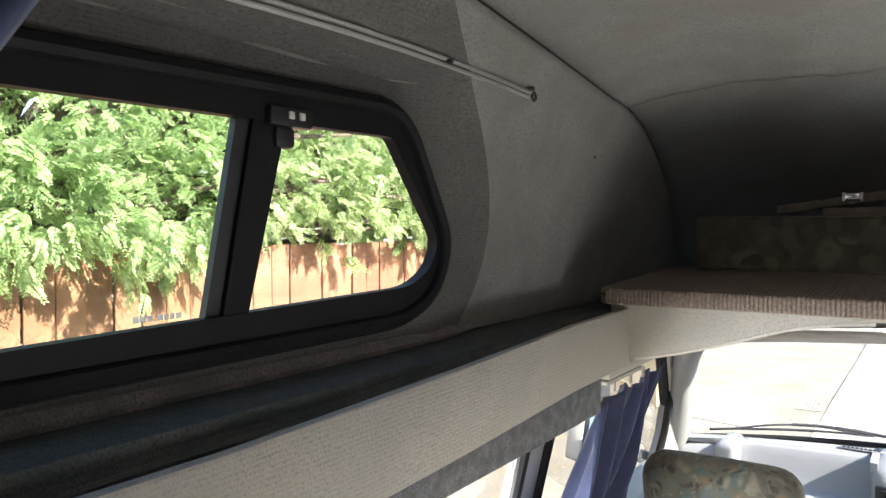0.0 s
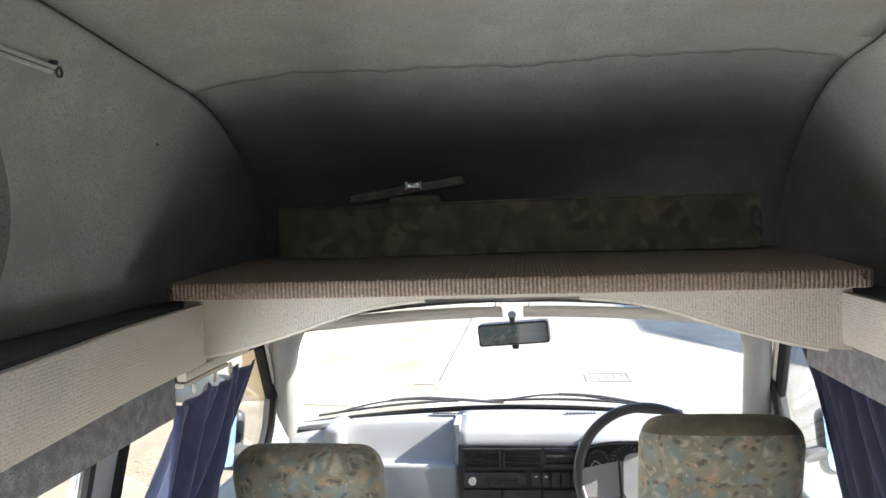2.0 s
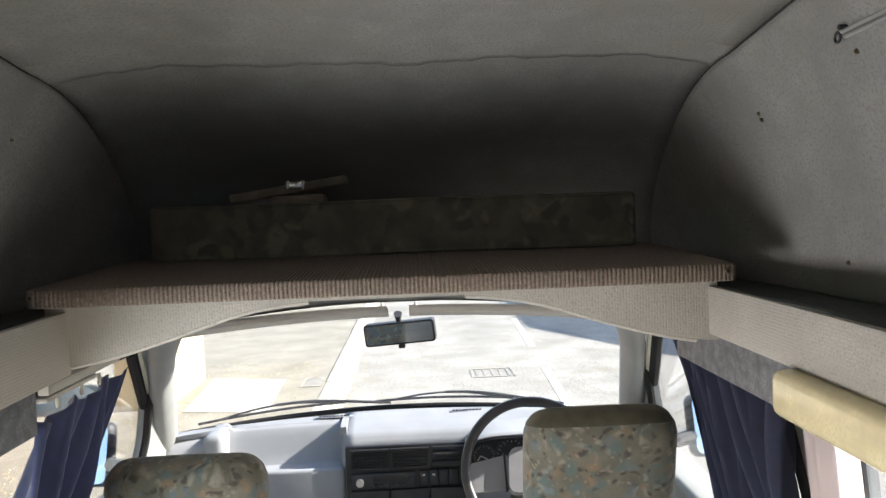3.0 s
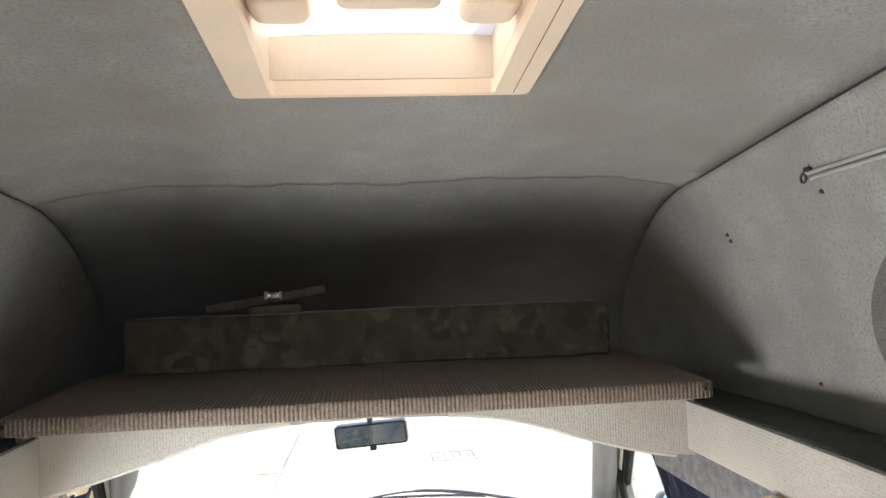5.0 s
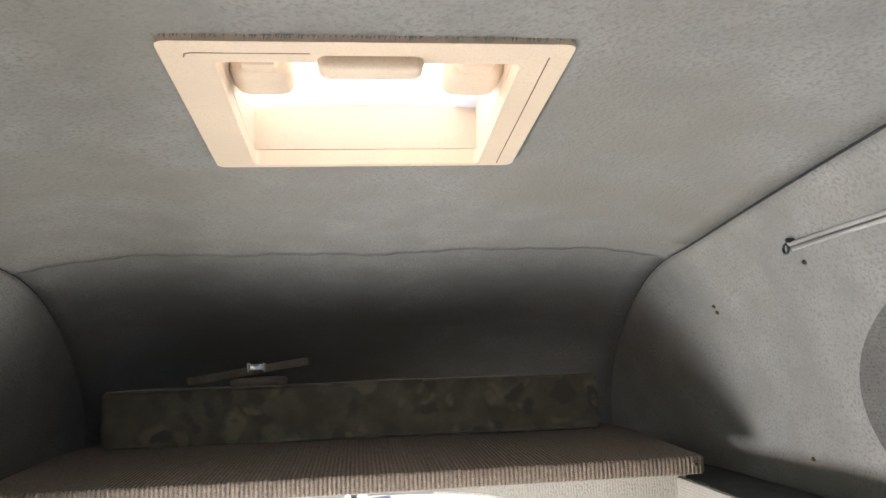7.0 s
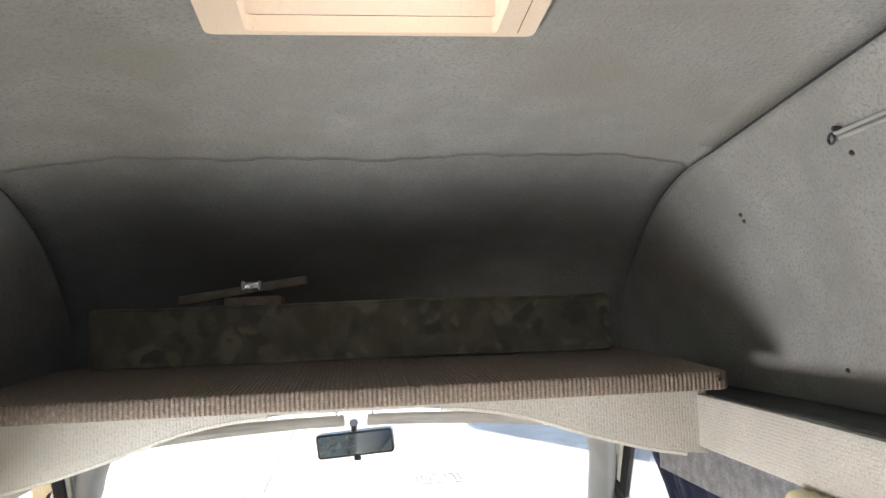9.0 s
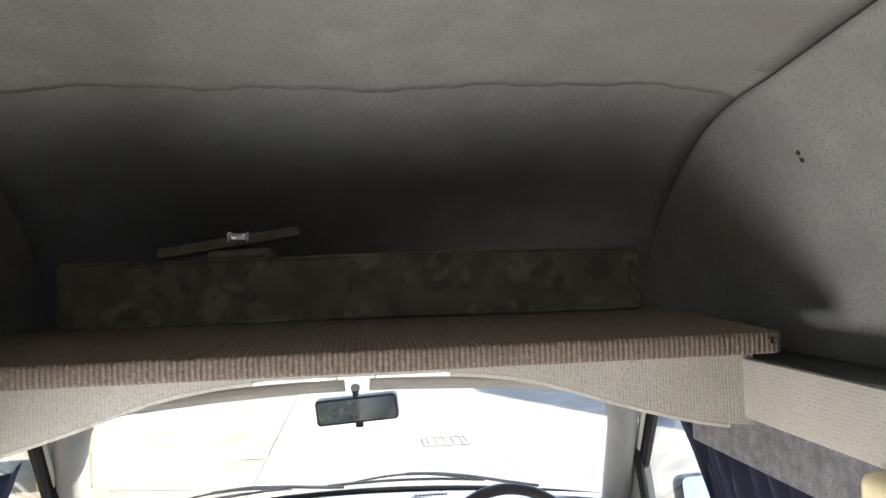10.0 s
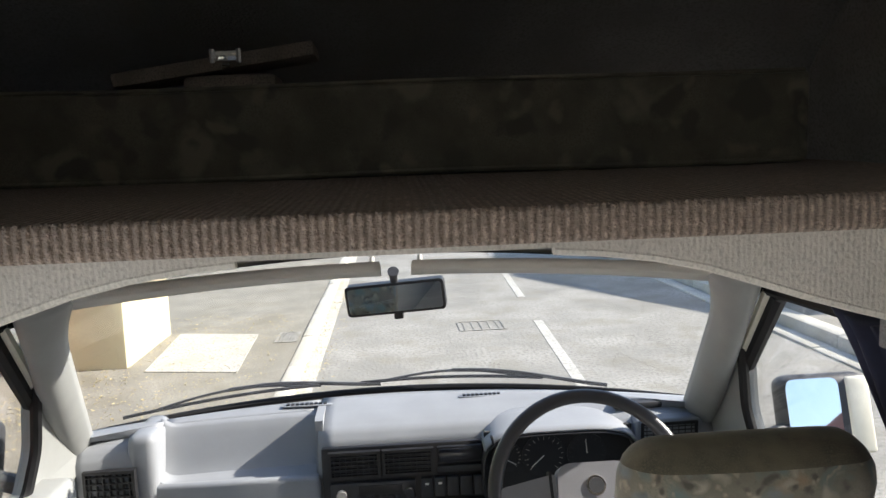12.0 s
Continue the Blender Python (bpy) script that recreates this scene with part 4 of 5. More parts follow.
con = thing("centre_console", (0.03, 1.36, 1.0), "black centre console with vents, radio and switches", "console")
part("panel", box(-0.222, 0.235, 1.352, 1.372, 0.85, 1.236, 0.006), M_BLACK, con)
vent(-0.203, -0.063, 1.152, 1.226, 1.338, 8, 5, con)
vent(-0.058, 0.082, 1.152, 1.226, 1.338, 8, 5, con)
part("display_bezel", box(0.092, 0.228, 1.342, 1.356, 1.178, 1.226, 0.004), M_BLACK, con)
part("display_pane", box(0.098, 0.222, 1.339, 1.344, 1.184, 1.220, 0.002), mat("smoked_panel", (0.02, 0.022, 0.03), 0.15, var=0.05, bump=0), con, "smoked glossy panel")
part("trim_strip", box(0.092, 0.228, 1.342, 1.356, 1.152, 1.172, 0.003), M_DARKBOX, con, "grey trim strip")
radio = part("radio", box(-0.200, 0.030, 1.336, 1.352, 1.082, 1.140, 0.005), M_DARKBOX, con, "dark car radio")
part("cassette_door", box(-0.125, -0.005, 1.333, 1.338, 1.108, 1.132, 0.002), M_BLACK, radio)
for k in range(6):
    part("radio_button", box(-0.120 + k * 0.019, -0.106 + k * 0.019, 1.331, 1.337, 1.090, 1.102, 0.002), M_DARKBOX, radio)
part("radio_knob", tube([(-0.170, 1.336, 1.110), (-0.170, 1.322, 1.110)], 0.014, 16), M_ALU, radio, "silver knob")
part("radio_knob", tube([(0.012, 1.336, 1.110), (0.012, 1.322, 1.110)], 0.012, 16), M_DARKBOX, radio)
for k in range(5):
    sw = part("switch", box(0.045 + k * 0.036, 0.077 + k * 0.036, 1.334, 1.352, 1.088, 1.142, 0.004), M_DARKBOX, con, "square push switch")
    if k < 2:
        part("switch_mark", box(0.056 + k * 0.036, 0.066 + k * 0.036, 1.3325, 1.336, 1.124, 1.130), M_WHITE, sw)
for k in range(3):
    part("lower_panel", box(-0.205 + k * 0.145, -0.065 + k * 0.145, 1.338, 1.352, 1.03, 1.076, 0.004), M_DARKBOX, con)
side_vent = thing("side_vent", (-0.77, 1.33, 1.15), "black side air vent set in the dashboard end", "air vent", "side vents")
vent(-0.838, -0.705, 1.10, 1.222, 1.318, 7, 6, side_vent)
side_vent2 = thing("side_vent", (0.75, 1.33, 1.2), "black side air vent set in the dashboard end", "air vent", "side vents")
vent(0.655, 0.815, 1.204, 1.262, 1.330, 8, 4, side_vent2)
part("housing", box(0.640, 0.830, 1.334, 1.42, 1.19, 1.272, 0.010, 3), M_DASH, side_vent2, "blue-grey housing")
for x0, x1 in ((-0.345, -0.200), (0.170, 0.310)):
    g = thing("defroster_grille", ((x0 + x1) / 2, 1.53, 1.30), "slim black defroster slots on the dashboard top", "grille", "defroster grilles")
    part("rim", box(x0, x1, 1.519, 1.541, 1.301, 1.305, 0.002), M_DASH, g)
    for k in range(9):
        xa = x0 + 0.012 + k * (x1 - x0 - 0.024) / 9
        part("slot", box(xa, xa + (x1 - x0 - 0.024) / 9 * 0.7, 1.524, 1.537, 1.303, 1.3085), M_BLACK, g)

# instrument hood and dials
clu = thing("instrument_cluster", (0.42, 1.3, 1.2), "black instrument binnacle with round dials under a hood", "instruments")
bm = sheet(lin(0.13, 0.87, 24), lin(0, 1, 6), lambda s, t: (0.425 + 0.215 * math.copysign(abs(math.cos(math.pi * (1 - s))) ** 0.55, -math.cos(math.pi * s)),
           1.290 + 0.155 * t, 1.10 + (0.168 + 0.015 * t) * math.sin(math.pi * s) ** 0.32))
thicken(part("hood", bm, M_DASH, clu, "blue-grey hood", angle=70), 0.006, out=(0, 0, 1))
bm = sheet(lin(0, 1, 24), lin(0, 1, 4), lambda s, t: (0.425 + 0.211 * math.copysign(abs(math.cos(math.pi * (1 - s))) ** 0.55, -math.cos(math.pi * s)),
           1.287 + 0.12 * t, 1.10 + 0.162 * math.sin(math.pi * s) ** 0.32))
thicken(part("hood_lining", bm, M_BLACK, clu, "black hood lining", angle=70), 0.005, 0)
part("back_panel", box(0.222, 0.632, 1.346, 1.358, 1.06, 1.258), M_SEAM, clu)
for cx, r in ((0.283, 0.042), (0.385, 0.060), (0.505, 0.055)):
    d = part("dial", tube([(cx, 1.345, 1.185), (cx, 1.340, 1.185)], r, 32), M_BLACK, clu, "black dial")
    for k in range(17):
        a = radians(225 - k * 270 / 16)
        l = 0.80 if k % 2 else 0.72
        part("tick", tube([(cx + r * l * math.cos(a), 1.3392, 1.185 + r * l * math.sin(a)), (cx + r * 0.9 * math.cos(a), 1.3392, 1.185 + r * 0.9 * math.sin(a))], 0.0008, 4), M_TRACK if cx < 0.5 else M_DARKBOX, d, "pale tick")
    for a in ((215, -40) if cx < 0.3 else (222,) if cx < 0.4 else (95,)):
        a = radians(a)
        part("needle", tube([(cx - (0.012 if cx < 0.3 else 0), 1.338, 1.185), (cx + r * 0.75 * math.cos(a), 1.338, 1.185 + r * 0.75 * math.sin(a))], 0.0014, 5), M_WHITE, d, "pale needle")
part("stalk", tube([(0.245, 1.30, 1.235), (0.232, 1.27, 1.275)], 0.004, 8), M_DARKBOX, clu, "thin dark stalk")

# ---------------------------------------------------------------- steering wheel
whl = thing("steering_wheel", (0.391, 0.85, 1.299), "two-spoke dark grey steering wheel with a padded hub", "steering wheel")
WR = 0.206
WM = Matrix.Translation((0.391, 0.850, 1.299)) @ Matrix.Rotation(radians(-30), 4, "X")   # local xz is the wheel's plane
bm = bmesh.new()
n, k = 64, 12
vs = [[bm.verts.new(WM @ Vector(((WR + 0.0155 * math.cos(b)) * math.cos(a), 0.0155 * math.sin(b), (WR + 0.0155 * math.cos(b)) * math.sin(a))))
       for b in [2 * math.pi * j / k for j in range(k)]] for a in [2 * math.pi * i / n for i in range(n)]]
for i in range(n):
    for j in range(k):
        bm.faces.new((vs[i][j], vs[(i + 1) % n][j], vs[(i + 1) % n][(j + 1) % k], vs[i][(j + 1) % k]))
part("rim", bm, M_WHEEL, whl)
hub = part("hub", plate(rounded([(-0.085, -0.07), (0.085, -0.07), (0.075, 0.062), (-0.075, 0.062)], 0.03, 5), [], 0.05, lambda u, v, w: WM @ Vector((u, 0.02 - w, v))), M_HUB, whl, "grey padded hub")
part("badge", tube([WM @ Vector((0.0, -0.030, 0.015)), WM @ Vector((0.0, -0.033, 0.015))], 0.020, 24), M_CHROME, hub, "round metal badge")
part("badge_face", tube([WM @ Vector((0.0, -0.0325, 0.015)), WM @ Vector((0.0, -0.0345, 0.015))], 0.016, 24), M_DARKBOX, hub, "dark badge face")
for s in (-1, 1):
    part("spoke", plate(rounded([(s * 0.078, -0.055), (s * 0.078, 0.045), (s * 0.195, 0.022), (s * 0.195, -0.062)], 0.01, 3), [], 0.022, lambda u, v, w: WM @ Vector((u, 0.012 - w, v))), M_HUB, whl, "grey spoke")
    part("spoke_joint", plate([(s * 0.086, -0.06), (s * 0.086, 0.05), (s * 0.092, 0.05), (s * 0.092, -0.06)], [], 0.024, lambda u, v, w: WM @ Vector((u, 0.012 - w, v))), M_SEAM, whl, "dark joint")
part("column", tube([WM @ Vector((0, 0.02, 0)), WM @ Vector((0, 0.42, -0.10))], [0.05, 0.06], 14), M_BLACK, whl, "black column shroud")


# ---------------------------------------------------------------- front seats
def seat(cx, cy, top, label, cap):
    s = thing("front_seat", (cx, cy + 0.3, 0.55), label, "seat", "front seats")
    M = Matrix.Translation((cx, cy, top)) @ Matrix.Rotation(radians(12), 4, "X")

    def back(keep_top):
        # a padded rounded block, narrowing and slightly crowned to the top
        bm = bmesh.new()
        bmesh.ops.create_cube(bm, size=2.0)
        bmesh.ops.subdivide_edges(bm, edges=bm.edges[:], cuts=17, use_grid_fill=True)
        hx, hy, hz = 0.177, 0.060, 0.375
        for v in bm.verts:
            p = Vector((v.co.x * hx, v.co.y * hy, math.copysign(abs(v.co.z) ** 0.6, v.co.z) * hz))
            r = 0.056
            q = Vector((max(-hx + r, min(hx - r, p.x)), max(-hy + r, min(hy - r, p.y)), max(-hz + r, min(hz - r, p.z))))
            d = p - q
            if d.length > 1e-6:
                p = q + d.normalized() * r
            p.x *= 1 + 0.12 * max(0.0, -p.z / hz)
            p.z += 0.012 * (1 - (p.x / hx) ** 2) * max(0.0, p.z / hz)
            v.co = Vector((p.x, p.y + 0.018 * (p.x / 0.2) ** 2 + 0.012, p.z - hz))
        bmesh.ops.bisect_plane(bm, geom=bm.verts[:] + bm.edges[:] + bm.faces[:], plane_co=(0, 0, -0.020), plane_no=(0, 0.35, 1),
                               clear_outer=not keep_top, clear_inner=keep_top)
        bmesh.ops.transform(bm, matrix=M, verts=bm.verts)
        return bm
    part("backrest", back(False), M_SEAT, s, "flower-print back")
    part("headrest_top", back(True), cap, s, "worn velour top")
    part("seat_cushion", box(cx - 0.24, cx + 0.24, cy + 0.10, cy + 0.58, 0.84, 0.99, 0.05, 3), M_SEAT, s)
    part("base", box(cx - 0.2, cx + 0.2, cy + 0.12, cy + 0.5, 0.55, 0.85, 0.01), M_DARKBOX, s)
    return s


seat(-0.468, 0.28, 1.545, "faded flower-print front seat with an integral headrest, passenger's", M_SEAT)
seat(0.467, 0.31, 1.604, "worn flower-print front seat in olive and rust tones, driver's", M_SEATTOP)

# ---------------------------------------------------------------- outside of the van
for side in (-1, 1):
    d = thing("cab_door", (side * 0.86, 0.5, 0.8), "grey-trimmed cab door", "door", "cab doors")
    part("door_top", box(min(side * 0.78, side * 0.90), max(side * 0.78, side * 0.90), 0.05, 1.16, 0.6, 1.285, 0.02, 3), M_PILLAR, d)
    wm = thing("wing_mirror", (side * 1.0, 1.22, 1.2), "dark wing mirror beside the cab door", "wing mirror", "wing mirrors")
    X = Matrix.Translation((side * 1.135, 1.24, 1.29)) @ Matrix.Rotation(radians(side * 1.0), 4, "Z") @ Matrix.Rotation(radians(-16.5), 4, "X")
    part("housing", box(-0.125, 0.125, 0, 0.07, -0.11, 0.11, 0.03, 4, m=X), M_DARKBOX, wm)
    ga, gb = (-0.112, 0.035) if side > 0 else (-0.035, 0.112)
    part("glass", plate(rounded([(ga, -0.098), (gb, -0.098), (gb, 0.098), (ga, 0.098)], 0.025, 4), [], 0.001, lambda u, v, w: X @ Vector((u, -0.002 - w, v))), M_MIRROR, wm, "mirror glass")
    part("outer_panel", box(min(side * 0.056, side * 0.122), max(side * 0.056, side * 0.122), -0.006, 0.02, -0.105, 0.098, 0.010, 3, m=X), M_CREAM, wm, "cream outer panel")
    part("arm", tube([(side * 0.9, 1.2, 1.24), (side * 1.03, 1.25, 1.25)], 0.025, 10), M_DARKBOX, wm)
bonnet = sheet(lin(-0.9, 0.9, 12), lin(0, 1, 8), lambda x, t: (x, 1.66 + 0.42 * t - 0.19 * (x / 0.86) ** 2 * (1 - 0.5 * t), 1.285 - 0.03 * t - 0.22 * t * t - 0.02 * (x / 0.86) ** 2))
thicken(solid("bonnet", bonnet, M_CREAM, "cream-painted short van bonnet", "bonnet"), 0.01, 0)
for x0, x1, dy in ((-0.78, -0.06, 0.0), (-0.12, 0.62, 0.02)):
    w = thing("wiper", (x1, 1.66, 1.31), "black windscreen wiper resting at the glass", "wiper", "wipers")
    pt = lambda t, dz, x0=x0, x1=x1: tuple(screen_pt((x0 + (x1 - x0) * t) / 0.86, 0.035 + 0.02 * math.sin(3 * t)) + Vector((0, 0.02 + 0.3 * dz, 0.012 + dz)))
    part("blade", tube([pt(t, 0) for t in lin(0, 0.75, 14)], 0.005, 6), M_RUBBER, w, "black blade")
    part("bridge", tube([pt(t, 0.018 * math.sin(math.pi * (t - 0.1) / 0.6)) for t in lin(0.1, 0.7, 12)], 0.004, 6), M_BLACK, w)
    part("arm", tube([pt(t, 0.022 * smooth_step(1.0, 0.5, t) - 0.008 * t) for t in lin(0.38, 1.0, 10)], 0.006, 6), M_BLACK, w)

# ---------------------------------------------------------------- street
structure("ground", sheet(lin(-300, 300, 5), lin(-300, 300, 5), lambda x, y: (x, y, -0.02)), M_ROAD, "bleached asphalt ground")
structure("road", sheet(lin(-0.95, 4.1, 6), lin(-60, 120, 10), lambda x, y: (x, y, 0.0)), M_ROAD, "sunlit bleached asphalt road")
structure("pavement", box(-4.6, -1.04, -60, 120, -0.2, 0.10), M_PATH, "pale sunlit footpath strewn with dry leaves")
structure("pavement", box(4.55, 9.0, -60, 120, -0.2, 0.12), M_PATH, "pale footpath across the road")
rnd = random.Random(11)
for x0, x1, zt in ((-1.045, -0.925, 0.115), (4.1, 4.32, 0.02), (4.36, 4.58, 0.13)):
    y = -8.0
    k = thing("kerb", (x0, 0, 0), "pale concrete kerb stones along the road", "kerb", kind="structure")
    while y < 40:
        part("kerb_stone", box(x0, x1, y, y + 1.19, -0.2, zt + rnd.uniform(-0.004, 0.004), 0.015), M_KERB, k)
        y += 1.2
for y0, y1 in ((4.2, 8.3), (9.85, 12.9), (14.5, 17.5), (19.2, 22.2), (23.9, 26.9)):
    a, b = 1.60 + 0.048 * (y0 - 5.77), 1.60 + 0.048 * (y1 - 5.77)
    structure("road_marking", plate([(a - 0.055, y0), (a + 0.055, y0), (b + 0.055, y1), (b - 0.055, y1)], [], 0.006, lambda u, v, w: (u, v, w - 0.002)), M_LINE, "worn white centre dash")
structure("gutter", box(-0.927, -0.775, -8, 40, -0.15, 0.006), M_KERB, "pale dusty gutter beside the kerb")
structure("driveway", plate([(-2.40, 6.46), (-1.50, 6.28), (-1.57, 7.83), (-2.49, 8.05)], [], 0.02, lambda u, v, w: (u, v, 0.088 + w)), M_SLAB, "bright concrete slab in the footpath")
for cx, cy, lab in ((-1.21, 7.62, 1), (1.01, 8.16, 2)):
    z = 0.105 if lab == 1 else 0.004
    g = thing("drain_grate", (cx, cy, z), "weathered iron drain grate let into the ground", "drain grate", "drain grates")
    wd, ln_ = (0.24, 0.48) if lab == 1 else (0.56, 0.50)
    part("rim", plate([(cx - wd / 2, cy - ln_ / 2), (cx + wd / 2, cy - ln_ / 2), (cx + wd / 2, cy + ln_ / 2), (cx - wd / 2, cy + ln_ / 2)],
                      [[(cx - wd / 2 + 0.03, cy - ln_ / 2 + 0.03), (cx + wd / 2 - 0.03, cy - ln_ / 2 + 0.03), (cx + wd / 2 - 0.03, cy + ln_ / 2 - 0.03), (cx - wd / 2 + 0.03, cy + ln_ / 2 - 0.03)]],
                      0.003, lambda u, v, w: (u, v, z + w)), M_ROAD, g)
    for i in range(5):
        x = cx - wd / 2 + 0.03 + (wd - 0.06) * (i + 0.5) / 5
        part("bar", box(x - 0.016, x + 0.016, cy - ln_ / 2 + 0.03, cy + ln_ / 2 - 0.03, z - 0.004, z + 0.0015), M_IRON, g)
pier = thing("garden_wall", (-2.9, 7.4, 0.1), "cream-rendered wall end beside the footpath", "wall")
part("wall", box(-3.15, -2.61, 6.63, 8.10, 0.08, 2.3, 0.015), M_RENDER, pier)
part("coping", box(-3.19, -2.57, 6.59, 8.14, 2.3, 2.38, 0.015), M_KERB, pier)

# dry leaves on the footpath and in the gutter
bm = bmesh.new()
for i in range(4200):
    if rnd.random() < 0.75:
        x, y, z = -3.3 + 2.1 * rnd.random() ** 1.5, rnd.uniform(3.0, 9.0), 0.104
        if rnd.random() > 1.2 - 0.12 * abs(y - 5.5):
            continue
    else:
        x, y, z = -0.96 + abs(rnd.gauss(0, 0.16)), rnd.uniform(2.5, 12), 0.006
    a, r = rnd.uniform(0, 6.28), rnd.uniform(0.006, 0.017)
    vs = [bm.verts.new((x + r * math.cos(a + b) * f, y + r * math.sin(a + b) * f, z + rnd.uniform(0, 0.012))) for b, f in ((0, 1), (1.3, 0.5), (3.14, 1), (4.4, 0.5))]
    bm.faces.new(vs)
tagged(part("leaf_litter", bm, M_LITTER), "dry brown leaves scattered over footpath and gutter", "leaves", kind="stuff")

# paling fence along the footpath
fence = thing("fence", (-4.1, 0, 0.1), "brown-stained upright paling fence", "fence")
me = None
y = -5.0
i = 0
while y < 6.9:
    if me is None:
        ob = part("paling", box(-0.010, 0.010, -0.086, 0.086, 0, 1.85, 0.004, 1), M_FENCE, fence, smooth=False)
        me = ob.data
    else:
        ob = new("paling", me)
        ob.parent = fence
    ob.matrix_parent_inverse = Matrix()
    ob.matrix_basis = Matrix.Translation((0.0 + 0.008 * (i % 2), y, rnd.uniform(-0.01, 0.01))) @ Matrix.Rotation(rnd.uniform(-0.006, 0.006), 4, "X")
    y += 0.178
    i += 1
for z in (0.45, 1.55):
    part("rail", box(-4.17, -4.12, -5, 6.9, z, z + 0.09, 0.004), M_FENCE, fence)


def tree(loc, label, height, trunk_r, blobs, leaves, size, seed, droop=0.6):
    """Trunk, limbs to each bough and a crown of drooping sprays of small leaves."""
    rn = random.Random(seed)
    t = thing("tree", loc, label, "tree")
    base = Vector(loc)
    top = base + Vector((0, 0, height))
    part("trunk", tube([base + Vector((0.05 * math.sin(k), 0.05 * math.cos(2 * k), height * k / 6)) for k in range(7)],
                       [trunk_r * (1 - 0.12 * k) for k in range(7)], 12), M_BARK, t)
    verts, faces = [], []
    for (bx, by, bz, br) in blobs:
        c = Vector((bx, by, bz))
        mid = base + Vector((0, 0, min(height * 0.9, max(0.6, bz - base.z - 0.4))))
        part("limb", tube([mid, (mid + c) / 2 + Vector((0, 0, 0.12)), c], [trunk_r * 0.4, trunk_r * 0.25, trunk_r * 0.08], 6), M_BARK, t)
        heart = c
        for q in range(int(leaves * br * br)):
            # sprays in tufts: short twigs with leaflets on both sides, splayed out from a common shoot
            if q % 9 == 0:
                d = Vector((rn.gauss(0, 1), rn.gauss(0, 1), rn.gauss(0, 0.9))).normalized()
                heart = c + d * br * (rn.random() ** 0.4) * 1.02
                lead = (d + Vector((0.35, 0, -droop * rn.random()))).normalized()
            p = heart + lead * size * rn.uniform(-1.5, 3.0) + Vector((rn.gauss(0, 0.7), rn.gauss(0, 0.7), rn.gauss(0, 0.7))) * size
            axis = (lead + Vector((rn.uniform(-0.9, 0.9), rn.uniform(-0.9, 0.9), rn.uniform(-0.9, 0.6)))).normalized()
            side = axis.cross(Vector((rn.uniform(-1, 1), rn.uniform(-1, 1), 1))).normalized()
            nrm = side.cross(axis)
            L = size * rn.uniform(2.6, 4.6)
            for k in range(8):
                f = (k + 0.3) / 8
                for g in (-1, 1):
                    o = p + axis * (L * f) + nrm * (-0.22 * L * f * f)
                    w = size * (1.25 - 0.75 * f) * rn.uniform(0.8, 1.15)
                    tip = o + side * g * w * 0.85 + axis * w * 0.9 + nrm * rn.uniform(-0.35, 0.2) * w
                    m1 = o + side * g * w * 0.58 + axis * w * 0.22
                    m2 = o + side * g * w * 0.26 + axis * w * 0.66
                    i0 = len(verts)
                    verts += [o, m1, tip, m2]
                    faces.append((i0, i0 + 1, i0 + 2, i0 + 3))
    me = bpy.data.meshes.new("crown")
    me.from_pydata([v[:] for v in verts], [], faces)
    me.materials.append(M_LEAF)
    ob = new("crown", me)
    ob.parent = t
    ob.matrix_parent_inverse = Matrix.Translation(loc).inverted()
    tagged(ob, "drooping bright green leaf sprays", kind="stuff")
    return t


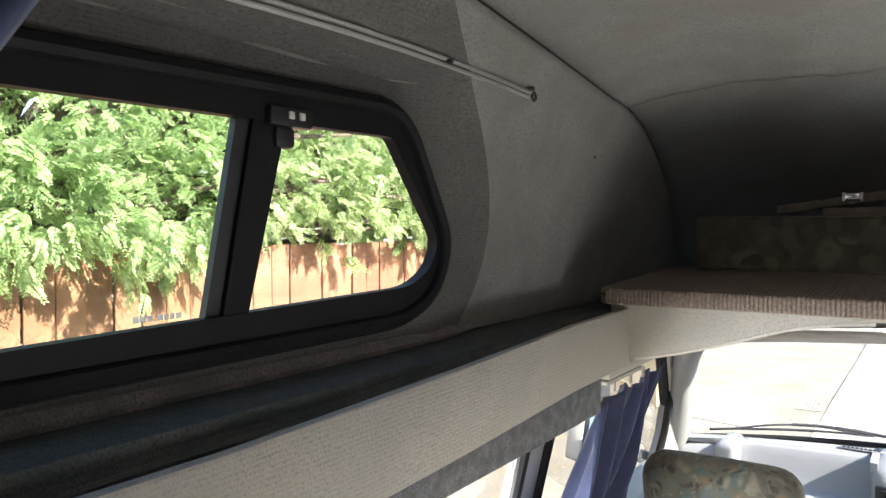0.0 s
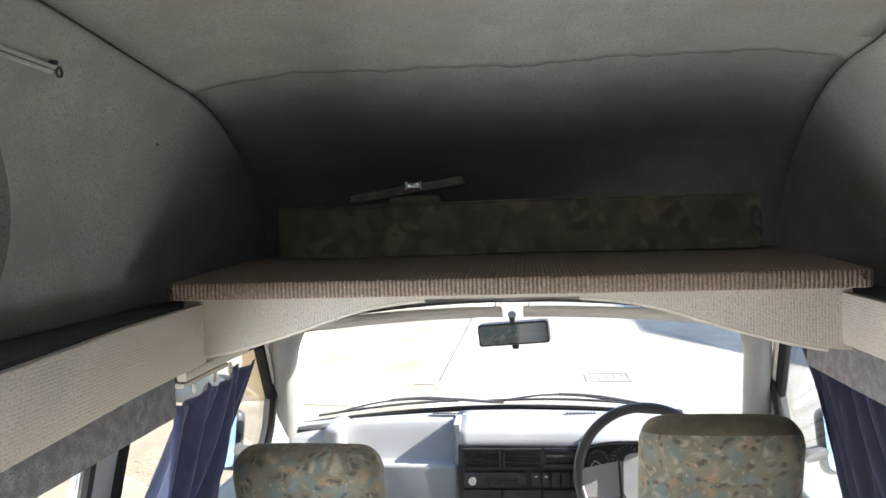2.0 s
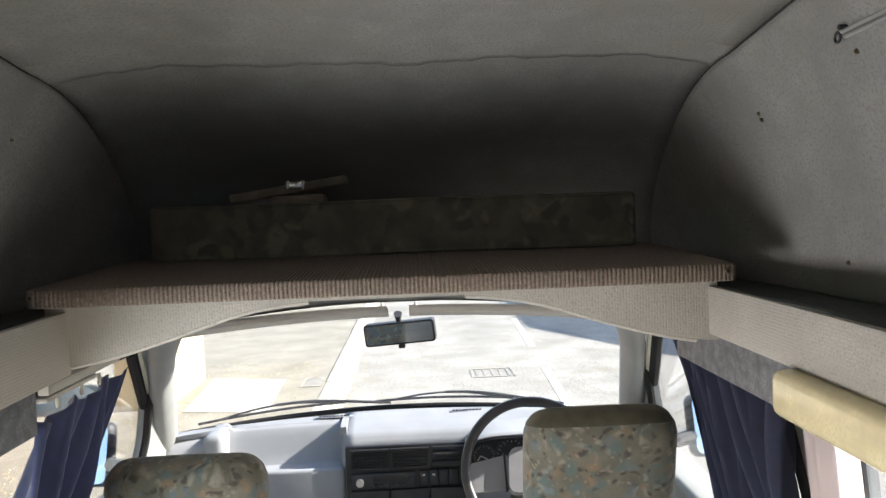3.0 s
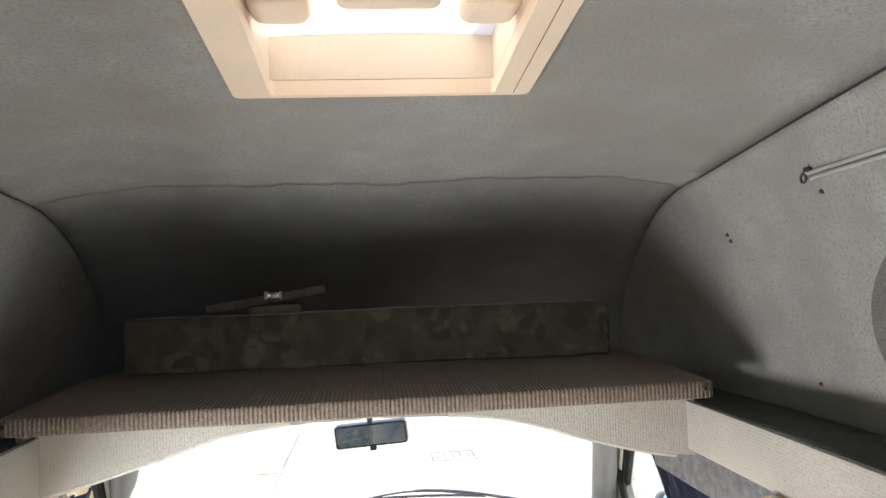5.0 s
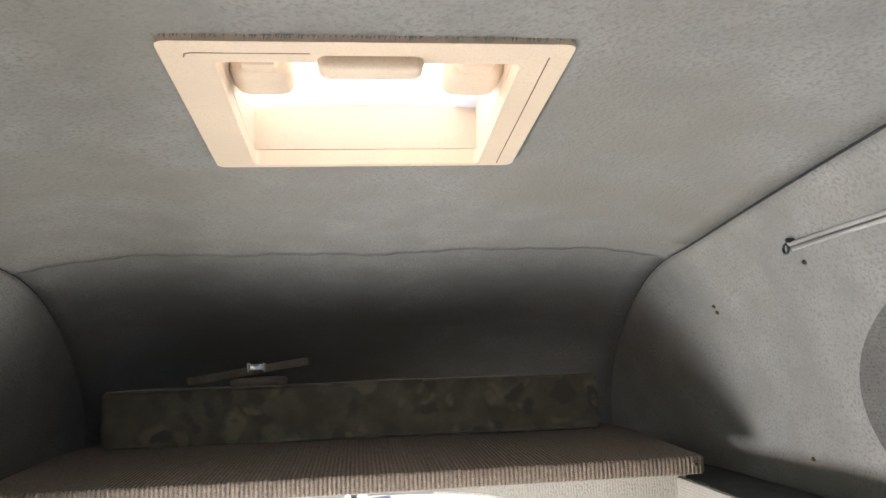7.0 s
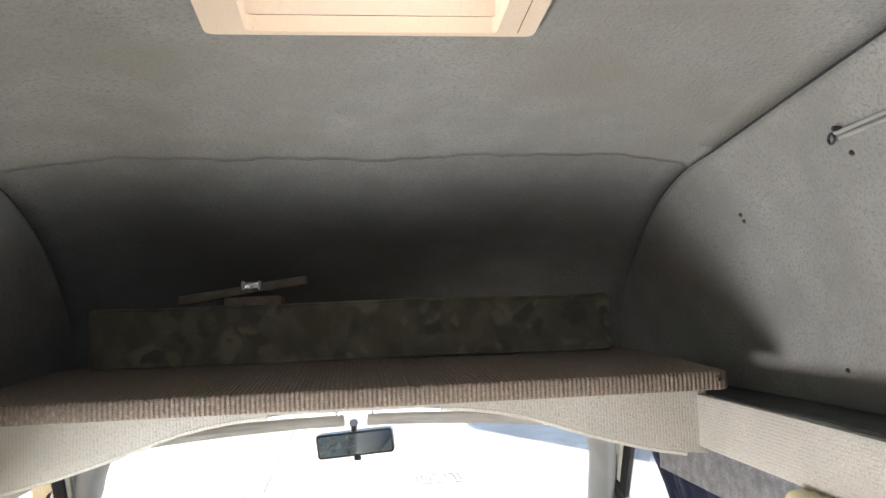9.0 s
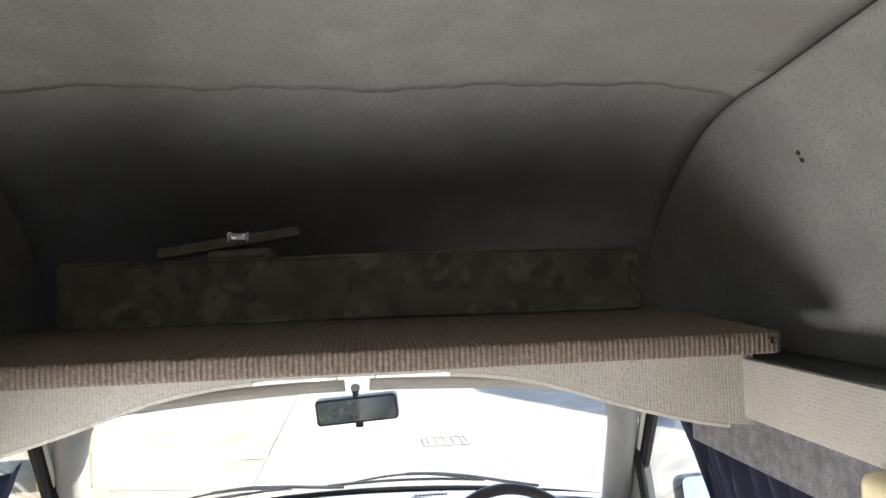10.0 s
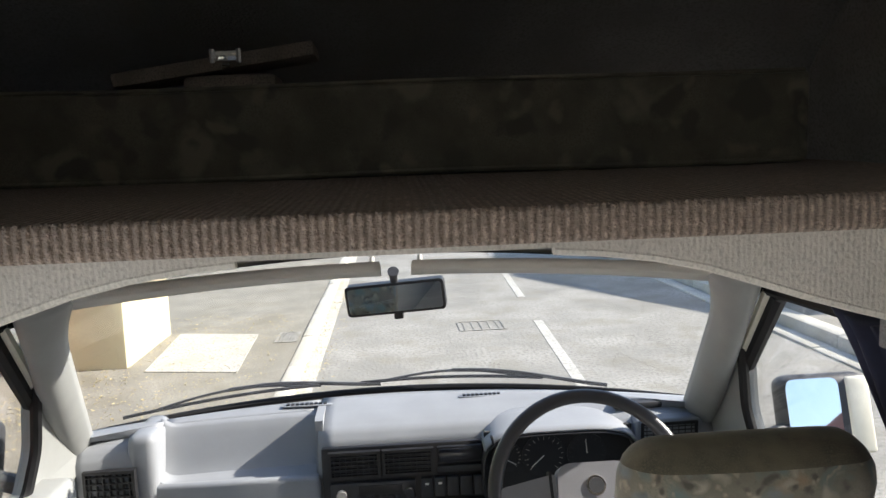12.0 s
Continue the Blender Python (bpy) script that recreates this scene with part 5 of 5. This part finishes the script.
blobs = []
for k in range(64):
    yy = -2.6 + 10.0 * k / 63
    blobs.append((-4.15 + rnd.uniform(-0.5, 0.45), yy + rnd.uniform(-0.2, 0.2), rnd.choice((1.98, 2.2, 2.5, 2.9, 3.4)) + rnd.uniform(-0.12, 0.2) + 0.03 * yy, rnd.uniform(0.42, 0.64)))
for k in range(40):
    blobs.append((-5.7 + rnd.uniform(-0.5, 0.4), -3.0 + 11.0 * k / 39, rnd.choice((1.5, 2.3, 3.1, 3.9)) + rnd.uniform(-0.2, 0.2), rnd.uniform(0.65, 0.85)))
for k in range(34):                       # boughs that hang over the fence
    yy = -0.4 + 5.4 * k / 33
    blobs.append((-3.82 + rnd.uniform(-0.14, 0.14), yy, 2.24 + 0.05 * yy + rnd.uniform(-0.10, 0.10), rnd.uniform(0.30, 0.42)))
for k in range(34):
    yy = -0.8 + 5.6 * k / 33
    blobs.append((-4.25 + rnd.uniform(-0.2, 0.2), yy, 2.78 + 0.36 * (k % 3) + rnd.uniform(-0.1, 0.1), rnd.uniform(0.42, 0.58)))
tree((-5.0, 0.8, 0.0), "leafy tree with bright drooping foliage hanging over the fence", 2.6, 0.14, blobs, 640, 0.034, 5)
# hip-roofed house across the road, out of view, added to shade the asphalt
shadow_house = thing("house", (12.5, 14.0, 0), "unseen cream-rendered house with a red tiled hip roof across the road, added for its shadow", "house")
part("wall", box(9.5, 16.5, 8.1, 21.9, 0, 2.95), M_RENDER, shadow_house)
bm = bmesh.new()
ring = [bm.verts.new(c) for c in ((9.0, 7.6, 2.95), (17.0, 7.6, 2.95), (17.0, 22.4, 2.95), (9.0, 22.4, 2.95))]
top = [bm.verts.new(c) for c in ((12.2, 12.4, 6.4), (12.2, 17.6, 6.4))]
for f in ((ring[0], ring[1], top[0]), (ring[1], ring[2], top[1], top[0]), (ring[2], ring[3], top[1]), (ring[3], ring[0], top[0], top[1]), ring[::-1]):
    bm.faces.new(f)
part("roof", bm, M_TILE, shadow_house, smooth=False)
for y in (9.6, 12.6, 16.0, 19.0):
    w = part("window", box(9.44, 9.52, y, y + 1.4, 0.95, 2.2, 0.01), M_WHITE, shadow_house, "white window frame")
    part("pane", box(9.43, 9.445, y + 0.07, y + 1.33, 1.02, 2.13), M_MIRROR, w)

# house behind, across the road, seen in the wing mirror
house = thing("house", (12, -9, 0), "brown brick house with a red tiled roof", "house")
part("wall", box(9.5, 17, -16, -3, 0, 2.9), M_BRICK, house)
part("roof", plate([(9.0, 2.8), (17.5, 2.8), (13.25, 5.4)], [], 14.0, lambda u, v, w: (u, -16.5 + w, v)), M_TILE, house, smooth=False)
